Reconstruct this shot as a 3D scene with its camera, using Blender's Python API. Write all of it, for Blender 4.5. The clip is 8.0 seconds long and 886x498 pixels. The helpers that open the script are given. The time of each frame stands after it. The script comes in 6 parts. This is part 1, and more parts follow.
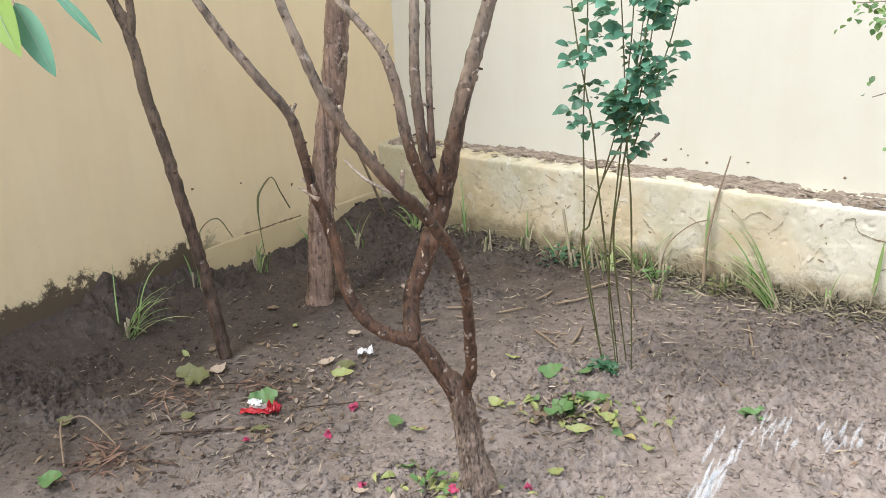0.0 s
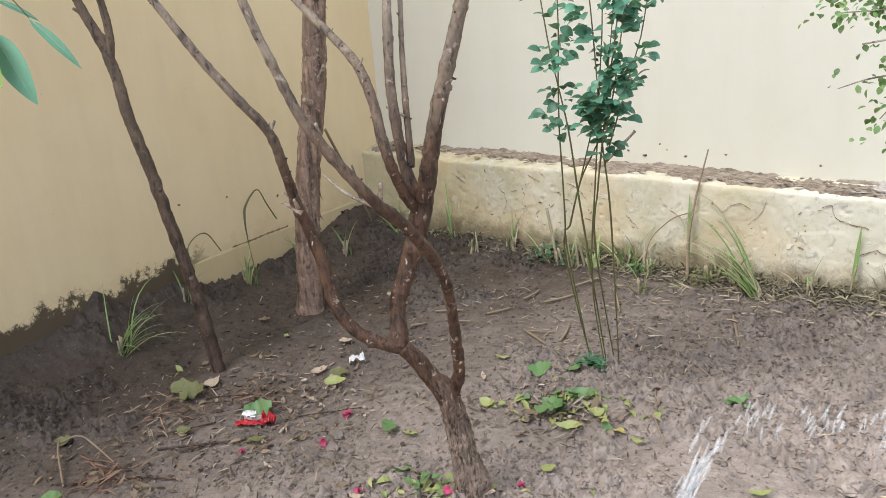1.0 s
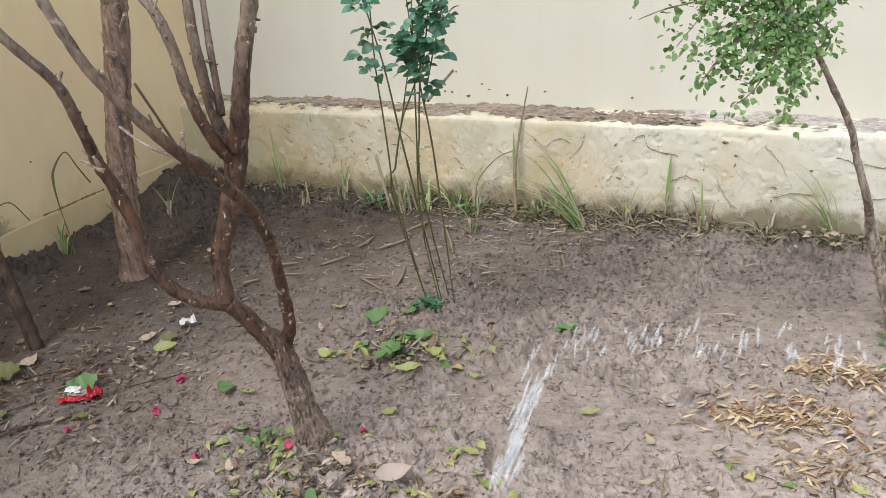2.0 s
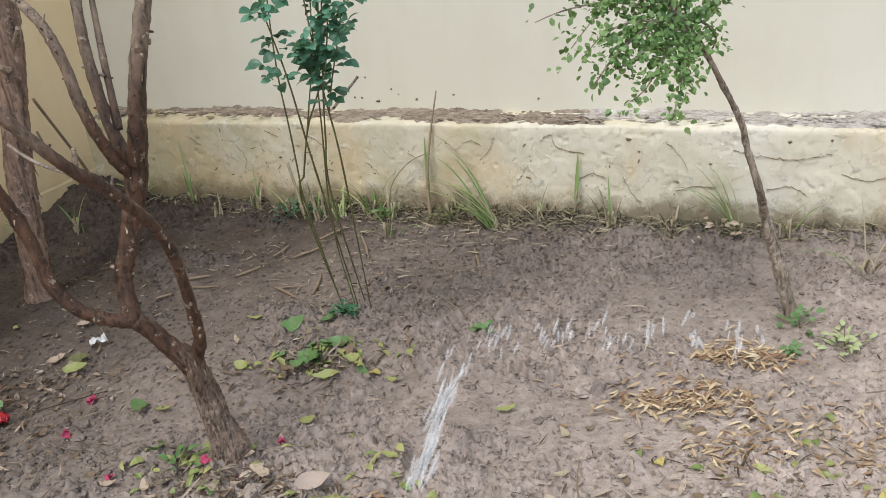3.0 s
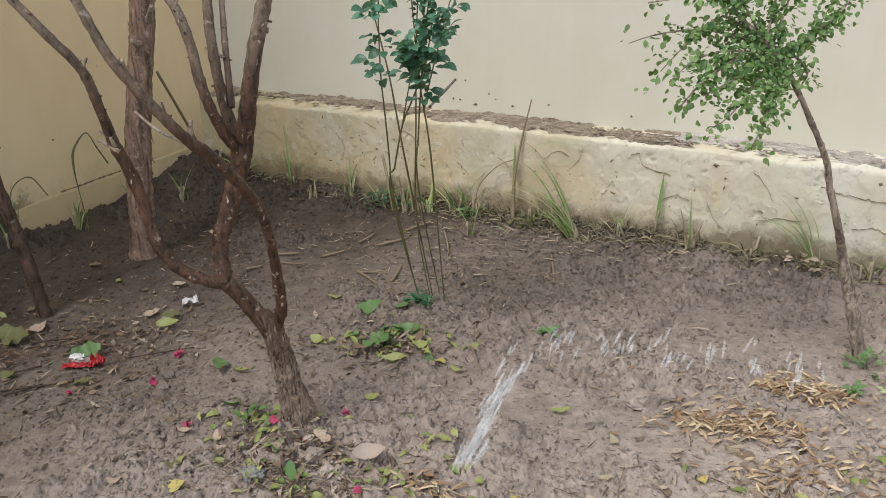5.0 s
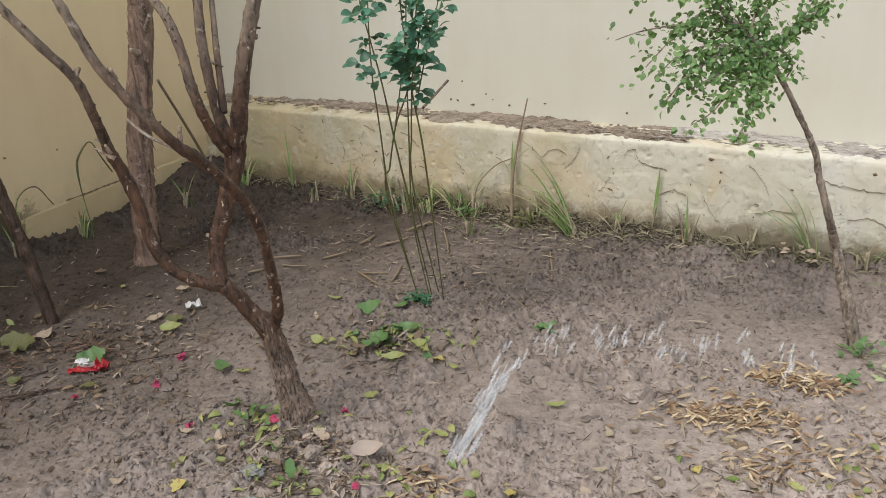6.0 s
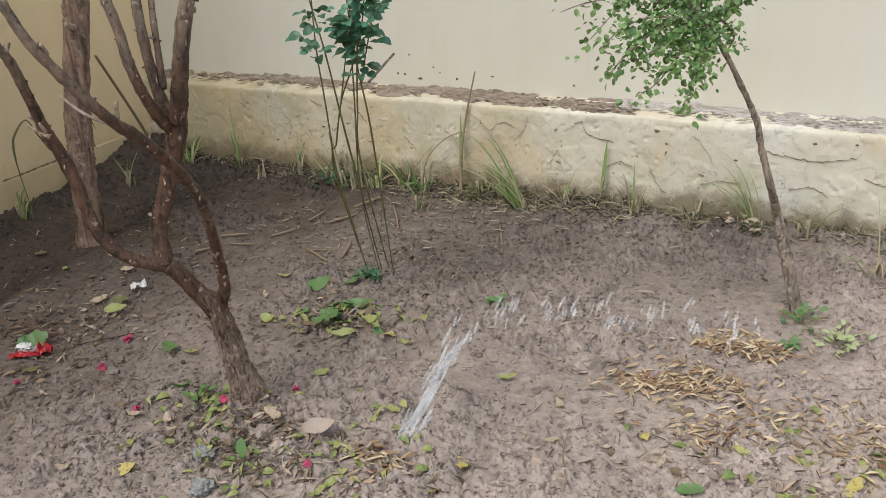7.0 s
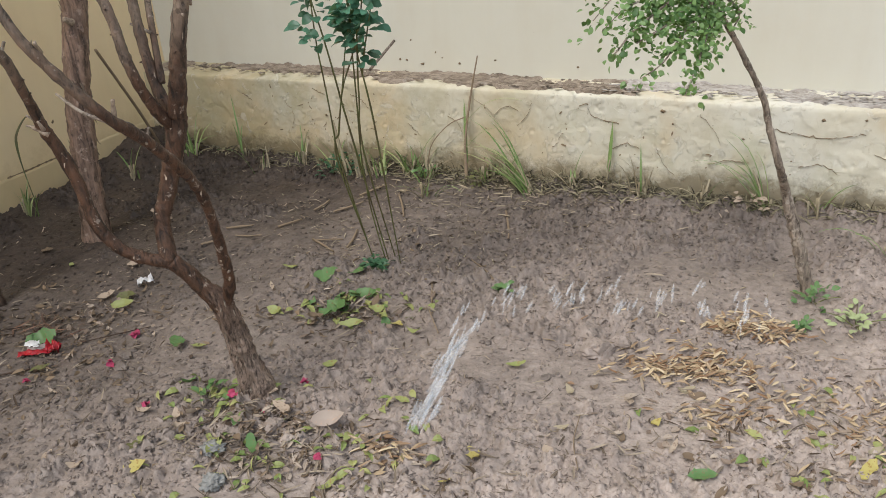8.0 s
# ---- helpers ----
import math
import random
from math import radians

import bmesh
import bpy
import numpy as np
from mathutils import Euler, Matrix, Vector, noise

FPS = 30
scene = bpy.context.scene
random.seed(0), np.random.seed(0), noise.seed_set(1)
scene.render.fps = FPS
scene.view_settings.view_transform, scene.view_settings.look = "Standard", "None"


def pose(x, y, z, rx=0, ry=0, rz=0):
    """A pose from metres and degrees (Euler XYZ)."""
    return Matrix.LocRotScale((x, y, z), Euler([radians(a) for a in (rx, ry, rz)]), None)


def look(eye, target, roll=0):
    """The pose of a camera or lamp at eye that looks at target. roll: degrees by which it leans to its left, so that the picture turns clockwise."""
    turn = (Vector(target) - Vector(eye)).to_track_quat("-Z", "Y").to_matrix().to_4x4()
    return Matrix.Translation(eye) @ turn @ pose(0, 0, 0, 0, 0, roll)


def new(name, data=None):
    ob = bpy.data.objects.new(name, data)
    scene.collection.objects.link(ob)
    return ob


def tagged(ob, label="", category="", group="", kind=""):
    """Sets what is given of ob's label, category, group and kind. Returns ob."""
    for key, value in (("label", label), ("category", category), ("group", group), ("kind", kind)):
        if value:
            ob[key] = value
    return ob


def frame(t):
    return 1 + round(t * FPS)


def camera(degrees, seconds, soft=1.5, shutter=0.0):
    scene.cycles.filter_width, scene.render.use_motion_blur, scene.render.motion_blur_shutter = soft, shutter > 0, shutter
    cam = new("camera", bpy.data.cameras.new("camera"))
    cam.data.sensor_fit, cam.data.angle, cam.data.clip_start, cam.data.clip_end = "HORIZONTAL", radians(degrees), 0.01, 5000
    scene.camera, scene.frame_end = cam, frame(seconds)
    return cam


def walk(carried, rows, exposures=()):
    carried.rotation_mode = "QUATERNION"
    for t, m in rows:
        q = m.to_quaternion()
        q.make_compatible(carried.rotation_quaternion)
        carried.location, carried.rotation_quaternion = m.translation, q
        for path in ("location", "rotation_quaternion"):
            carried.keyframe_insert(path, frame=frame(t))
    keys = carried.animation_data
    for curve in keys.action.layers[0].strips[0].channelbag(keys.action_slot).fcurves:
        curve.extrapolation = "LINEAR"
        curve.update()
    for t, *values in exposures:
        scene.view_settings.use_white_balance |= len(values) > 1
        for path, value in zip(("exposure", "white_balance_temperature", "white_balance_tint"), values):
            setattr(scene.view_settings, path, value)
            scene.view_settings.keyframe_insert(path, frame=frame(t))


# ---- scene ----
cam = camera(54.5, 8.0, soft=0.6)
PATH = [
    (0, (3.741, -4.152, 1.61), (2.542, -2.691, 0.957), -2.4),
    (0.5, (3.79, -4.175, 1.637), (2.64, -2.683, 0.966), -4.2),
    (1, (3.788, -4.168, 1.641), (2.604, -2.694, 0.988), -4.8),
    (1.5, (3.797, -4.145, 1.618), (2.739, -2.624, 0.863), -5.0),
    (1.7, (3.807, -4.122, 1.606), (2.854, -2.549, 0.821), -4.9),
    (2.8, (3.863, -4.114, 1.608), (3.104, -2.427, 0.847), -5.7),
    (3, (3.875, -4.116, 1.611), (3.168, -2.422, 0.818), -5.5),
    (3.5, (3.856, -4.172, 1.605), (3.203, -2.458, 0.808), -3.1),
    (4, (3.833, -4.27, 1.623), (3.048, -2.603, 0.846), -0.4),
    (4.5, (3.9, -4.268, 1.646), (2.93, -2.673, 0.928), -3.2),
    (4.7, (3.927, -4.237, 1.642), (3.028, -2.626, 0.869), -1.3),
    (5.8, (4.053, -4.221, 1.65), (3.174, -2.593, 0.891), -2.9),
    (6, (4.047, -4.235, 1.647), (3.129, -2.632, 0.879), -3.1),
    (6.5, (4.052, -4.228, 1.644), (3.198, -2.607, 0.841), -2.6),
    (7, (4.053, -4.221, 1.643), (3.242, -2.59, 0.816), -2.8),
    (7.5, (4.032, -4.206, 1.639), (3.208, -2.594, 0.788), -3.5),
    (8, (4.05, -4.189, 1.647), (3.226, -2.583, 0.787), -4.5),
]
walk(cam, [(t, look(eye, target, roll)) for t, eye, target, roll in PATH],
     exposures=((0.0, 0.97, 6300, 10), (0.5, 0.81, 6300, 10), (1.0, 0.77, 6300, 10), (1.7, 0.68, 6350, 10), (3.0, 0.42, 6400, 10), (3.5, 0.4, 6450, 10), (4.5, 0.26, 6600, 10), (6.0, 0.27, 6600, 10), (8.0, 0.28, 6550, 10)))

# ---- world, sun and exposure ----
world = bpy.data.worlds.new("world")
scene.world = world
world.use_nodes = True
wn, wl = world.node_tree.nodes, world.node_tree.links
sky = wn.new("ShaderNodeTexSky")
sky.sky_type, sky.sun_disc = "NISHITA", False
sky.sun_elevation, sky.sun_rotation = radians(57), radians(193)
haze = wn.new("ShaderNodeHueSaturation")
haze.inputs["Saturation"].default_value = 0.5
wl.new(sky.outputs[0], haze.inputs["Color"])
wl.new(haze.outputs[0], wn["Background"].inputs["Color"])
wn["Background"].inputs["Strength"].default_value = 0.15

sun_data = bpy.data.lights.new("sun", "SUN")
sun_data.energy, sun_data.angle, sun_data.color = 1.7, radians(30), (1.0, 0.985, 0.96)
sun = new("sun", sun_data)
sun.matrix_world = look((-1.6, -7.1, 11.0), (0, 0, 0))


# ---- materials ----
def rgb(c):
    return (*c, 1.0)


class Shade:
    """A small writer of node materials."""

    def __init__(self, name, rough=0.8, metal=0.0, spec=0.5):
        self.m = bpy.data.materials.new(name)
        self.m.use_nodes = True
        self.n, self.l = self.m.node_tree.nodes, self.m.node_tree.links
        self.b = self.n["Principled BSDF"]
        self.b.inputs["Roughness"].default_value = rough
        self.b.inputs["Metallic"].default_value = metal
        self.b.inputs["Specular IOR Level"].default_value = spec
        self.co = self.n.new("ShaderNodeTexCoord").outputs["Object"]
        self.height = None

    def noise(self, scale, detail=5.0, rough=0.6, stretch=None, distortion=0.0):
        t = self.n.new("ShaderNodeTexNoise")
        t.inputs["Scale"].default_value, t.inputs["Detail"].default_value = scale, detail
        t.inputs["Roughness"].default_value, t.inputs["Distortion"].default_value = rough, distortion
        co = self.co
        if stretch:
            mp = self.n.new("ShaderNodeMapping")
            mp.inputs["Scale"].default_value = stretch
            self.l.new(co, mp.inputs["Vector"])
            co = mp.outputs[0]
        self.l.new(co, t.inputs["Vector"])
        return t.outputs["Fac"]

    def cells(self, scale, feature="F1"):
        t = self.n.new("ShaderNodeTexVoronoi")
        t.feature = feature
        t.inputs["Scale"].default_value = scale
        self.l.new(self.co, t.inputs["Vector"])
        return t.outputs["Distance"]

    def ramp(self, fac, stops):
        r = self.n.new("ShaderNodeValToRGB")
        while len(r.color_ramp.elements) < len(stops):
            r.color_ramp.elements.new(0.5)
        for e, (p, c) in zip(r.color_ramp.elements, stops):
            e.position, e.color = p, rgb(c if isinstance(c, tuple) else (c, c, c))
        self.l.new(fac, r.inputs[0])
        return r.outputs[0]

    def mix(self, fac, a, b, mode="MIX"):
        x = self.n.new("ShaderNodeMix")
        x.data_type, x.blend_type = "RGBA", mode
        for socket, value in ((x.inputs[0], fac), (x.inputs[6], a), (x.inputs[7], b)):
            if isinstance(value, bpy.types.NodeSocket):
                self.l.new(value, socket)
            elif isinstance(value, tuple):
                socket.default_value = rgb(value)
            else:
                socket.default_value = value
        return x.outputs[2]

    def math(self, op, a, b=0.0):
        x = self.n.new("ShaderNodeMath")
        x.operation = op
        for socket, value in zip(x.inputs, (a, b)):
            if isinstance(value, bpy.types.NodeSocket):
                self.l.new(value, socket)
            else:
                socket.default_value = value
        return x.outputs[0]

    def axis(self, name):
        s = self.n.new("ShaderNodeSeparateXYZ")
        self.l.new(self.co, s.inputs[0])
        return s.outputs[name]

    def island(self):
        return self.n.new("ShaderNodeNewGeometry").outputs["Random Per Island"]

    def colour(self, socket):
        if isinstance(socket, tuple):
            self.b.inputs["Base Color"].default_value = rgb(socket)
        else:
            self.l.new(socket, self.b.inputs["Base Color"])
        return self

    def rough(self, socket):
        self.l.new(socket, self.b.inputs["Roughness"])
        return self

    def bump(self, socket, strength=0.4, distance=0.01):
        x = self.n.new("ShaderNodeBump")
        x.inputs["Strength"].default_value, x.inputs["Distance"].default_value = strength, distance
        self.l.new(socket, x.inputs["Height"])
        if self.height:
            self.l.new(self.height, x.inputs["Normal"])
        self.height = x.outputs[0]
        self.l.new(self.height, self.b.inputs["Normal"])
        return self


def wall_paint(name, light, deep, stain, damp=None):
    s = Shade(name, 0.85)
    broad = s.ramp(s.noise(0.9, 4), [(0.35, light), (0.7, deep)])
    streak = s.ramp(s.noise(3.0, 5, 0.6, (2.2, 2.2, 0.35)), [(0.45, 0.0), (0.8, 1.0)])
    c = s.mix(s.math("MULTIPLY", streak, 0.25), broad, stain)
    cloud = s.ramp(s.noise(4.5, 6, 0.7), [(0.5, 0.0), (0.75, 1.0)])
    c = s.mix(s.math("MULTIPLY", cloud, 0.16), c, stain)
    specks = s.ramp(s.noise(30, 2, 0.4), [(0.77, 0.0), (0.8, 1.0)])
    c = s.mix(s.math("MULTIPLY", specks, 0.35), c, (0.22, 0.17, 0.11))
    if damp:
        # rising damp with a ragged crest, on the stretch of wall away from the corner
        crest = s.math("SUBTRACT", s.math("MULTIPLY", s.noise(6, 9, 0.8), 0.54), s.axis("Z"))
        along = s.ramp(s.math("MULTIPLY", s.axis("Y"), -0.25), [(0.36, 0.0), (0.42, 1.0)])
        halo = s.ramp(crest, [(-0.12, 0.0), (0.12, 1.0)])
        c = s.mix(s.math("MULTIPLY", halo, 0.3), c, (0.5, 0.36, 0.16))
        black = s.ramp(crest, [(0.06, 0.0), (0.085, 1.0)])
        c = s.mix(s.math("MULTIPLY", s.math("MULTIPLY", black, along), 0.98), c, damp)
    s.colour(c)
    s.bump(s.noise(55, 4), 0.12, 0.004).bump(s.noise(6, 3), 0.15, 0.01)
    return s.m


def plinth_paint():
    s = Shade("plinth_plaster", 0.9)
    c = s.ramp(s.noise(2.2, 6, 0.65), [(0.3, (0.58, 0.52, 0.385)), (0.5, (0.665, 0.625, 0.5)), (0.7, (0.72, 0.695, 0.6))])
    yellow = s.ramp(s.noise(1.9, 5, 0.6, (1, 1, 0.7)), [(0.5, 0.0), (0.66, 1.0)])
    c = s.mix(s.math("MULTIPLY", yellow, 0.62), c, (0.62, 0.465, 0.25))
    moss = s.ramp(s.noise(3.4, 6, 0.7), [(0.52, 0.0), (0.7, 1.0)])
    c = s.mix(s.math("MULTIPLY", moss, 0.4), c, (0.42, 0.40, 0.22))
    algae = s.math("ADD", s.noise(4.2, 6, 0.7), s.math("MULTIPLY", s.axis("X"), -0.16))
    c = s.mix(s.math("MULTIPLY", s.ramp(algae, [(0.12, 0.0), (0.42, 1.0)]), 0.75), c, (0.43, 0.375, 0.22))
    flake = s.ramp(s.noise(9, 7, 0.75, None, 0.8), [(0.58, 0.0), (0.61, 1.0)])
    c = s.mix(s.math("MULTIPLY", flake, 0.35), c, (0.82, 0.79, 0.71))
    grime = s.ramp(s.noise(16, 6, 0.75, (1, 1, 0.8), 1.2), [(0.57, 0.0), (0.63, 1.0)])
    c = s.mix(s.math("MULTIPLY", grime, 0.28), c, (0.4, 0.33, 0.21))
    spots = s.ramp(s.noise(34, 3, 0.5), [(0.71, 0.0), (0.74, 1.0)])
    c = s.mix(s.math("MULTIPLY", spots, 0.6), c, (0.2, 0.15, 0.09))
    rust = s.ramp(s.noise(1.3, 4, 0.6, (1, 1, 1.6)), [(0.5, 0.0), (0.68, 1.0)])
    c = s.mix(s.math("MULTIPLY", rust, 0.4), c, (0.66, 0.47, 0.24))
    # mud splashed on the lowest hand's width, with a ragged edge
    z = s.math("ADD", s.axis("Z"), s.math("MULTIPLY", s.noise(8, 7, 0.8), -0.31))
    mud = s.ramp(s.math("ADD", z, 0.1), [(0.0, 1.0), (0.08, 0.0)])
    c = s.mix(s.math("MULTIPLY", mud, 0.8), c, (0.2, 0.155, 0.085))
    s.colour(c)
    s.bump(s.noise(26, 6, 0.7), 0.3, 0.008).bump(s.noise(6, 4), 0.15, 0.02).bump(flake, 0.6, 0.004).bump(grime, 0.3, 0.003)
    return s.m


def soil(name, bump=0.8, tone=1.0, pieces=False):
    s = Shade(name, 0.75, spec=0.32)
    grain = s.noise(30, 6, 0.68)
    c = s.ramp(grain, [(0.3, (0.155, 0.135, 0.12)), (0.48, (0.2, 0.175, 0.157)), (0.7, (0.25, 0.221, 0.2))])
    patch = s.noise(1.3, 6, 0.65)
    # soaked beside both walls, drier towards the open side; corner shade painted in too
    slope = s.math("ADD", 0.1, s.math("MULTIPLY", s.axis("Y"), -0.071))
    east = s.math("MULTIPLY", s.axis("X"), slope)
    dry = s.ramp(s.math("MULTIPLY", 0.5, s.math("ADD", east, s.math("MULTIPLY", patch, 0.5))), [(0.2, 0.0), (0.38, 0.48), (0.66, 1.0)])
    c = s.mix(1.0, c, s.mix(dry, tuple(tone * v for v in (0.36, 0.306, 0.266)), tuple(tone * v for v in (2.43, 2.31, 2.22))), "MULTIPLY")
    # dark damp blotches, holes with their shade painted in, and pale dried crumbs
    blotch = s.ramp(s.noise(7, 7, 0.72, None, 0.7), [(0.4, 0.8), (0.58, 1.04)])
    c = s.mix(1.0, c, blotch, "MULTIPLY")
    hole = s.ramp(s.noise(46, 4, 0.6), [(0.33, 1.0), (0.37, 0.0)])
    c = s.mix(s.math("MULTIPLY", hole, 0.6), c, (0.05, 0.04, 0.034))
    speck = s.ramp(s.noise(85, 3, 0.6), [(0.64, 0.0), (0.68, 1.0)])
    c = s.mix(s.math("MULTIPLY", speck, 0.22), c, (0.42, 0.38, 0.34))
    if pieces:
        c = s.mix(1.0, c, s.ramp(s.island(), [(0.0, 0.56), (0.4, 0.94), (1.0, 1.12)]), "MULTIPLY")
    s.colour(c)
    s.rough(s.ramp(s.noise(5, 6), [(0.35, 0.42), (0.6, 0.85)]))
    crumbs = s.ramp(s.cells(95), [(0.05, 1.0), (0.55, 0.0)])
    s.bump(grain, 0.25 * bump, 0.01).bump(hole, 0.5, -0.006).bump(crumbs, 0.35 * bump, 0.005).bump(s.noise(170, 2), 0.25, 0.003)
    return s.m


def bark(name, dark, mid, pale, stretch=(1, 1, 0.25), pale_from=0.62, ridge=50, high=None, turn=(0.66, 0.82)):
    s = Shade(name, 0.55, spec=0.45)
    ridges = s.noise(ridge, 7, 0.7, stretch, 0.6)
    c = s.ramp(ridges, [(0.34, dark), (0.52, mid), (0.72, tuple(1.45 * v for v in mid))])
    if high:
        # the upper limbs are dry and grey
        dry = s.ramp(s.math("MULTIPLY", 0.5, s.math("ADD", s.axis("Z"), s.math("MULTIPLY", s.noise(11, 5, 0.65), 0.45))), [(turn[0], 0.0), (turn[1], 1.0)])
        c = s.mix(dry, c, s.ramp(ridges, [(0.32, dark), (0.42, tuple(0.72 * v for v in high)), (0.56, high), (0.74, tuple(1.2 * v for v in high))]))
    blotch = s.ramp(s.noise(9, 5, 0.6), [(0.4, 0.72), (0.62, 1.12)])
    c = s.mix(1.0, c, blotch, "MULTIPLY")
    grey = s.ramp(s.noise(26, 6, 0.7), [(pale_from, 0.0), (pale_from + 0.05, 1.0)])
    c = s.mix(s.math("MULTIPLY", grey, 0.6), c, pale)
    pits = s.ramp(s.noise(48, 2, 0.4, (1, 1, 0.6)), [(0.64, 0.0), (0.67, 1.0)])
    c = s.mix(s.math("MULTIPLY", pits, 0.5), c, tuple(0.5 * v for v in dark))
    s.colour(c)
    s.bump(ridges, 0.8, 0.012).bump(s.noise(18, 4), 0.5, 0.012).bump(pits, 0.4, -0.004)
    return s.m


def leafy(name, low, high, gloss=0.45, spot=None, sheer=0.0):
    s = Shade(name, gloss)
    c = s.ramp(s.island(), [(0.0, low), (1.0, high)])
    c = s.mix(s.math("MULTIPLY", s.noise(60, 4), 0.4), c, tuple(0.6 * v for v in low))
    if spot:
        c = s.mix(s.ramp(s.noise(90, 3), [(0.6, 0.0), (0.66, 1.0)]), c, spot)
    s.colour(c)
    if sheer:
        # thin living leaves let some light through
        glow, mixed = s.n.new("ShaderNodeBsdfTranslucent"), s.n.new("ShaderNodeMixShader")
        s.l.new(s.mix(0.3, c, (0.5, 0.6, 0.1)), glow.inputs["Color"])
        mixed.inputs[0].default_value = sheer
        s.l.new(s.b.outputs[0], mixed.inputs[1])
        s.l.new(glow.outputs[0], mixed.inputs[2])
        s.l.new(mixed.outputs[0], s.n["Material Output"].inputs["Surface"])
    return s.m


def grassy():
    s = Shade("grass_blade", 0.55)
    pick = s.n.new("ShaderNodeObjectInfo").outputs["Random"]
    c = s.ramp(pick, [(0.0, (0.08, 0.19, 0.04)), (0.6, (0.2, 0.34, 0.1)), (1.0, (0.4, 0.43, 0.19))])
    s.colour(s.mix(s.math("MULTIPLY", s.noise(30, 4), 0.4), c, (0.3, 0.26, 0.12)))
    return s.m


def plain(name, base, rough=0.6, other=None, scale=20, bump=0.2):
    s = Shade(name, rough)
    s.colour(s.ramp(s.noise(scale, 5), [(0.35, base), (0.68, other or tuple(0.75 * v for v in base))]))
    s.bump(s.noise(scale * 2.5, 4), bump, 0.004)
    return s.m


def layered(name, dark, mid, pale):
    """Crumbling layers that run along the ledge."""
    s = Shade(name, 0.92)
    run = s.noise(22, 7, 0.75, (0.55, 1.2, 1.2), 0.8)
    c = s.ramp(run, [(0.36, dark), (0.5, mid), (0.66, pale)])
    s.colour(c)
    s.bump(run, 0.8, 0.01).bump(s.noise(70, 4), 0.4, 0.004)
    return s.m


WALL_YELLOW = wall_paint("yellow_wall_paint", (0.87, 0.71, 0.445), (0.83, 0.655, 0.385), (0.67, 0.51, 0.3), (0.105, 0.074, 0.045))
WALL_CREAM = wall_paint("cream_wall_paint", (0.68, 0.662, 0.567), (0.652, 0.624, 0.518), (0.58, 0.52, 0.4))
PLINTH = plinth_paint()
BAND = wall_paint("mossy_wall_paint", (0.74, 0.59, 0.35), (0.64, 0.5, 0.28), (0.46, 0.38, 0.2))
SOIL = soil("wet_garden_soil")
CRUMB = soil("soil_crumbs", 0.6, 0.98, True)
MUD = layered("dried_mud", (0.11, 0.083, 0.06), (0.27, 0.215, 0.163), (0.43, 0.365, 0.295))
LIME = layered("bare_lime_plaster", (0.24, 0.205, 0.17), (0.43, 0.39, 0.35), (0.62, 0.59, 0.54))
# also colours the painted shade line above the yellow wall's band
CRACK_AND_SHADE = plain("dark_crack_and_shade", (0.3, 0.22, 0.13), 0.95, (0.16, 0.11, 0.07), 40)
BARK_BROWN = bark("wet_brown_bark", (0.02, 0.012, 0.008), (0.125, 0.072, 0.048), (0.34, 0.26, 0.2), (1, 1, 0.3), 0.64)
BARK_GREY = bark("grey_brown_bark", (0.07, 0.05, 0.036), (0.33, 0.265, 0.205), (0.54, 0.47, 0.39), (1, 1, 0.35), 0.55)
BARK_DARK = bark("dark_brown_bark", (0.02, 0.012, 0.009), (0.1, 0.061, 0.041), (0.34, 0.28, 0.225), (1, 1, 0.3), 0.64, 50, (0.175, 0.125, 0.086), (0.42, 0.72))
BARK_FLAKY = bark("flaky_reddish_bark", (0.04, 0.024, 0.018), (0.27, 0.178, 0.13), (0.47, 0.36, 0.285), (1, 1, 0.1), 0.57, 42)
BARK_BASE = bark("coarse_grey_bark", (0.03, 0.02, 0.015), (0.34, 0.25, 0.193), (0.5, 0.41, 0.335), (1, 1, 0.22), 0.62, 110, (0.115, 0.06, 0.036), (0.25, 0.36))
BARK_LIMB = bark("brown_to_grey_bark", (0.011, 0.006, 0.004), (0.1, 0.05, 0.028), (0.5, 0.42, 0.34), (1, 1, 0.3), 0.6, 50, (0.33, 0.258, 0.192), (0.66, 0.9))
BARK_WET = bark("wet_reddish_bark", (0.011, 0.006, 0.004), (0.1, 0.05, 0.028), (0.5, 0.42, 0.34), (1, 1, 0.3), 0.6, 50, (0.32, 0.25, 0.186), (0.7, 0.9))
CUT_WOOD = plain("pale_cut_wood", (0.46, 0.37, 0.28), 0.85, (0.16, 0.11, 0.075), 90, 0.7)
CANE = plain("green_cane", (0.16, 0.2, 0.06), 0.6, (0.17, 0.115, 0.065), 9, 0.2)
OLD_CANE = plain("olive_cane", (0.14, 0.17, 0.055), 0.6, (0.12, 0.085, 0.045), 9, 0.2)
DARK_WEED = leafy("dark_weed_leaf", (0.02, 0.07, 0.03), (0.07, 0.19, 0.085), 0.5)
ROSE_LEAF = leafy("dark_rose_leaf", (0.035, 0.13, 0.08), (0.18, 0.43, 0.29), 0.38, sheer=0.25)
TREE_LEAF = leafy("small_oval_leaf", (0.055, 0.145, 0.04), (0.32, 0.5, 0.19), 0.42, sheer=0.33)
BIG_LEAF = leafy("large_green_leaf", (0.09, 0.28, 0.16), (0.17, 0.38, 0.25), 0.6, sheer=0.15)
FRESH_LEAF = leafy("fresh_yellow_green_leaf", (0.2, 0.34, 0.05), (0.3, 0.44, 0.09), 0.6, sheer=0.2)
RIB = plain("pale_leaf_rib", (0.35, 0.45, 0.33), 0.6)
GRASS = grassy()
STRAW = leafy("straw", (0.26, 0.2, 0.12), (0.56, 0.49, 0.34), 0.7)
DRY_LEAF = leafy("dry_brown_leaf", (0.06, 0.038, 0.024), (0.36, 0.26, 0.165), 0.75)
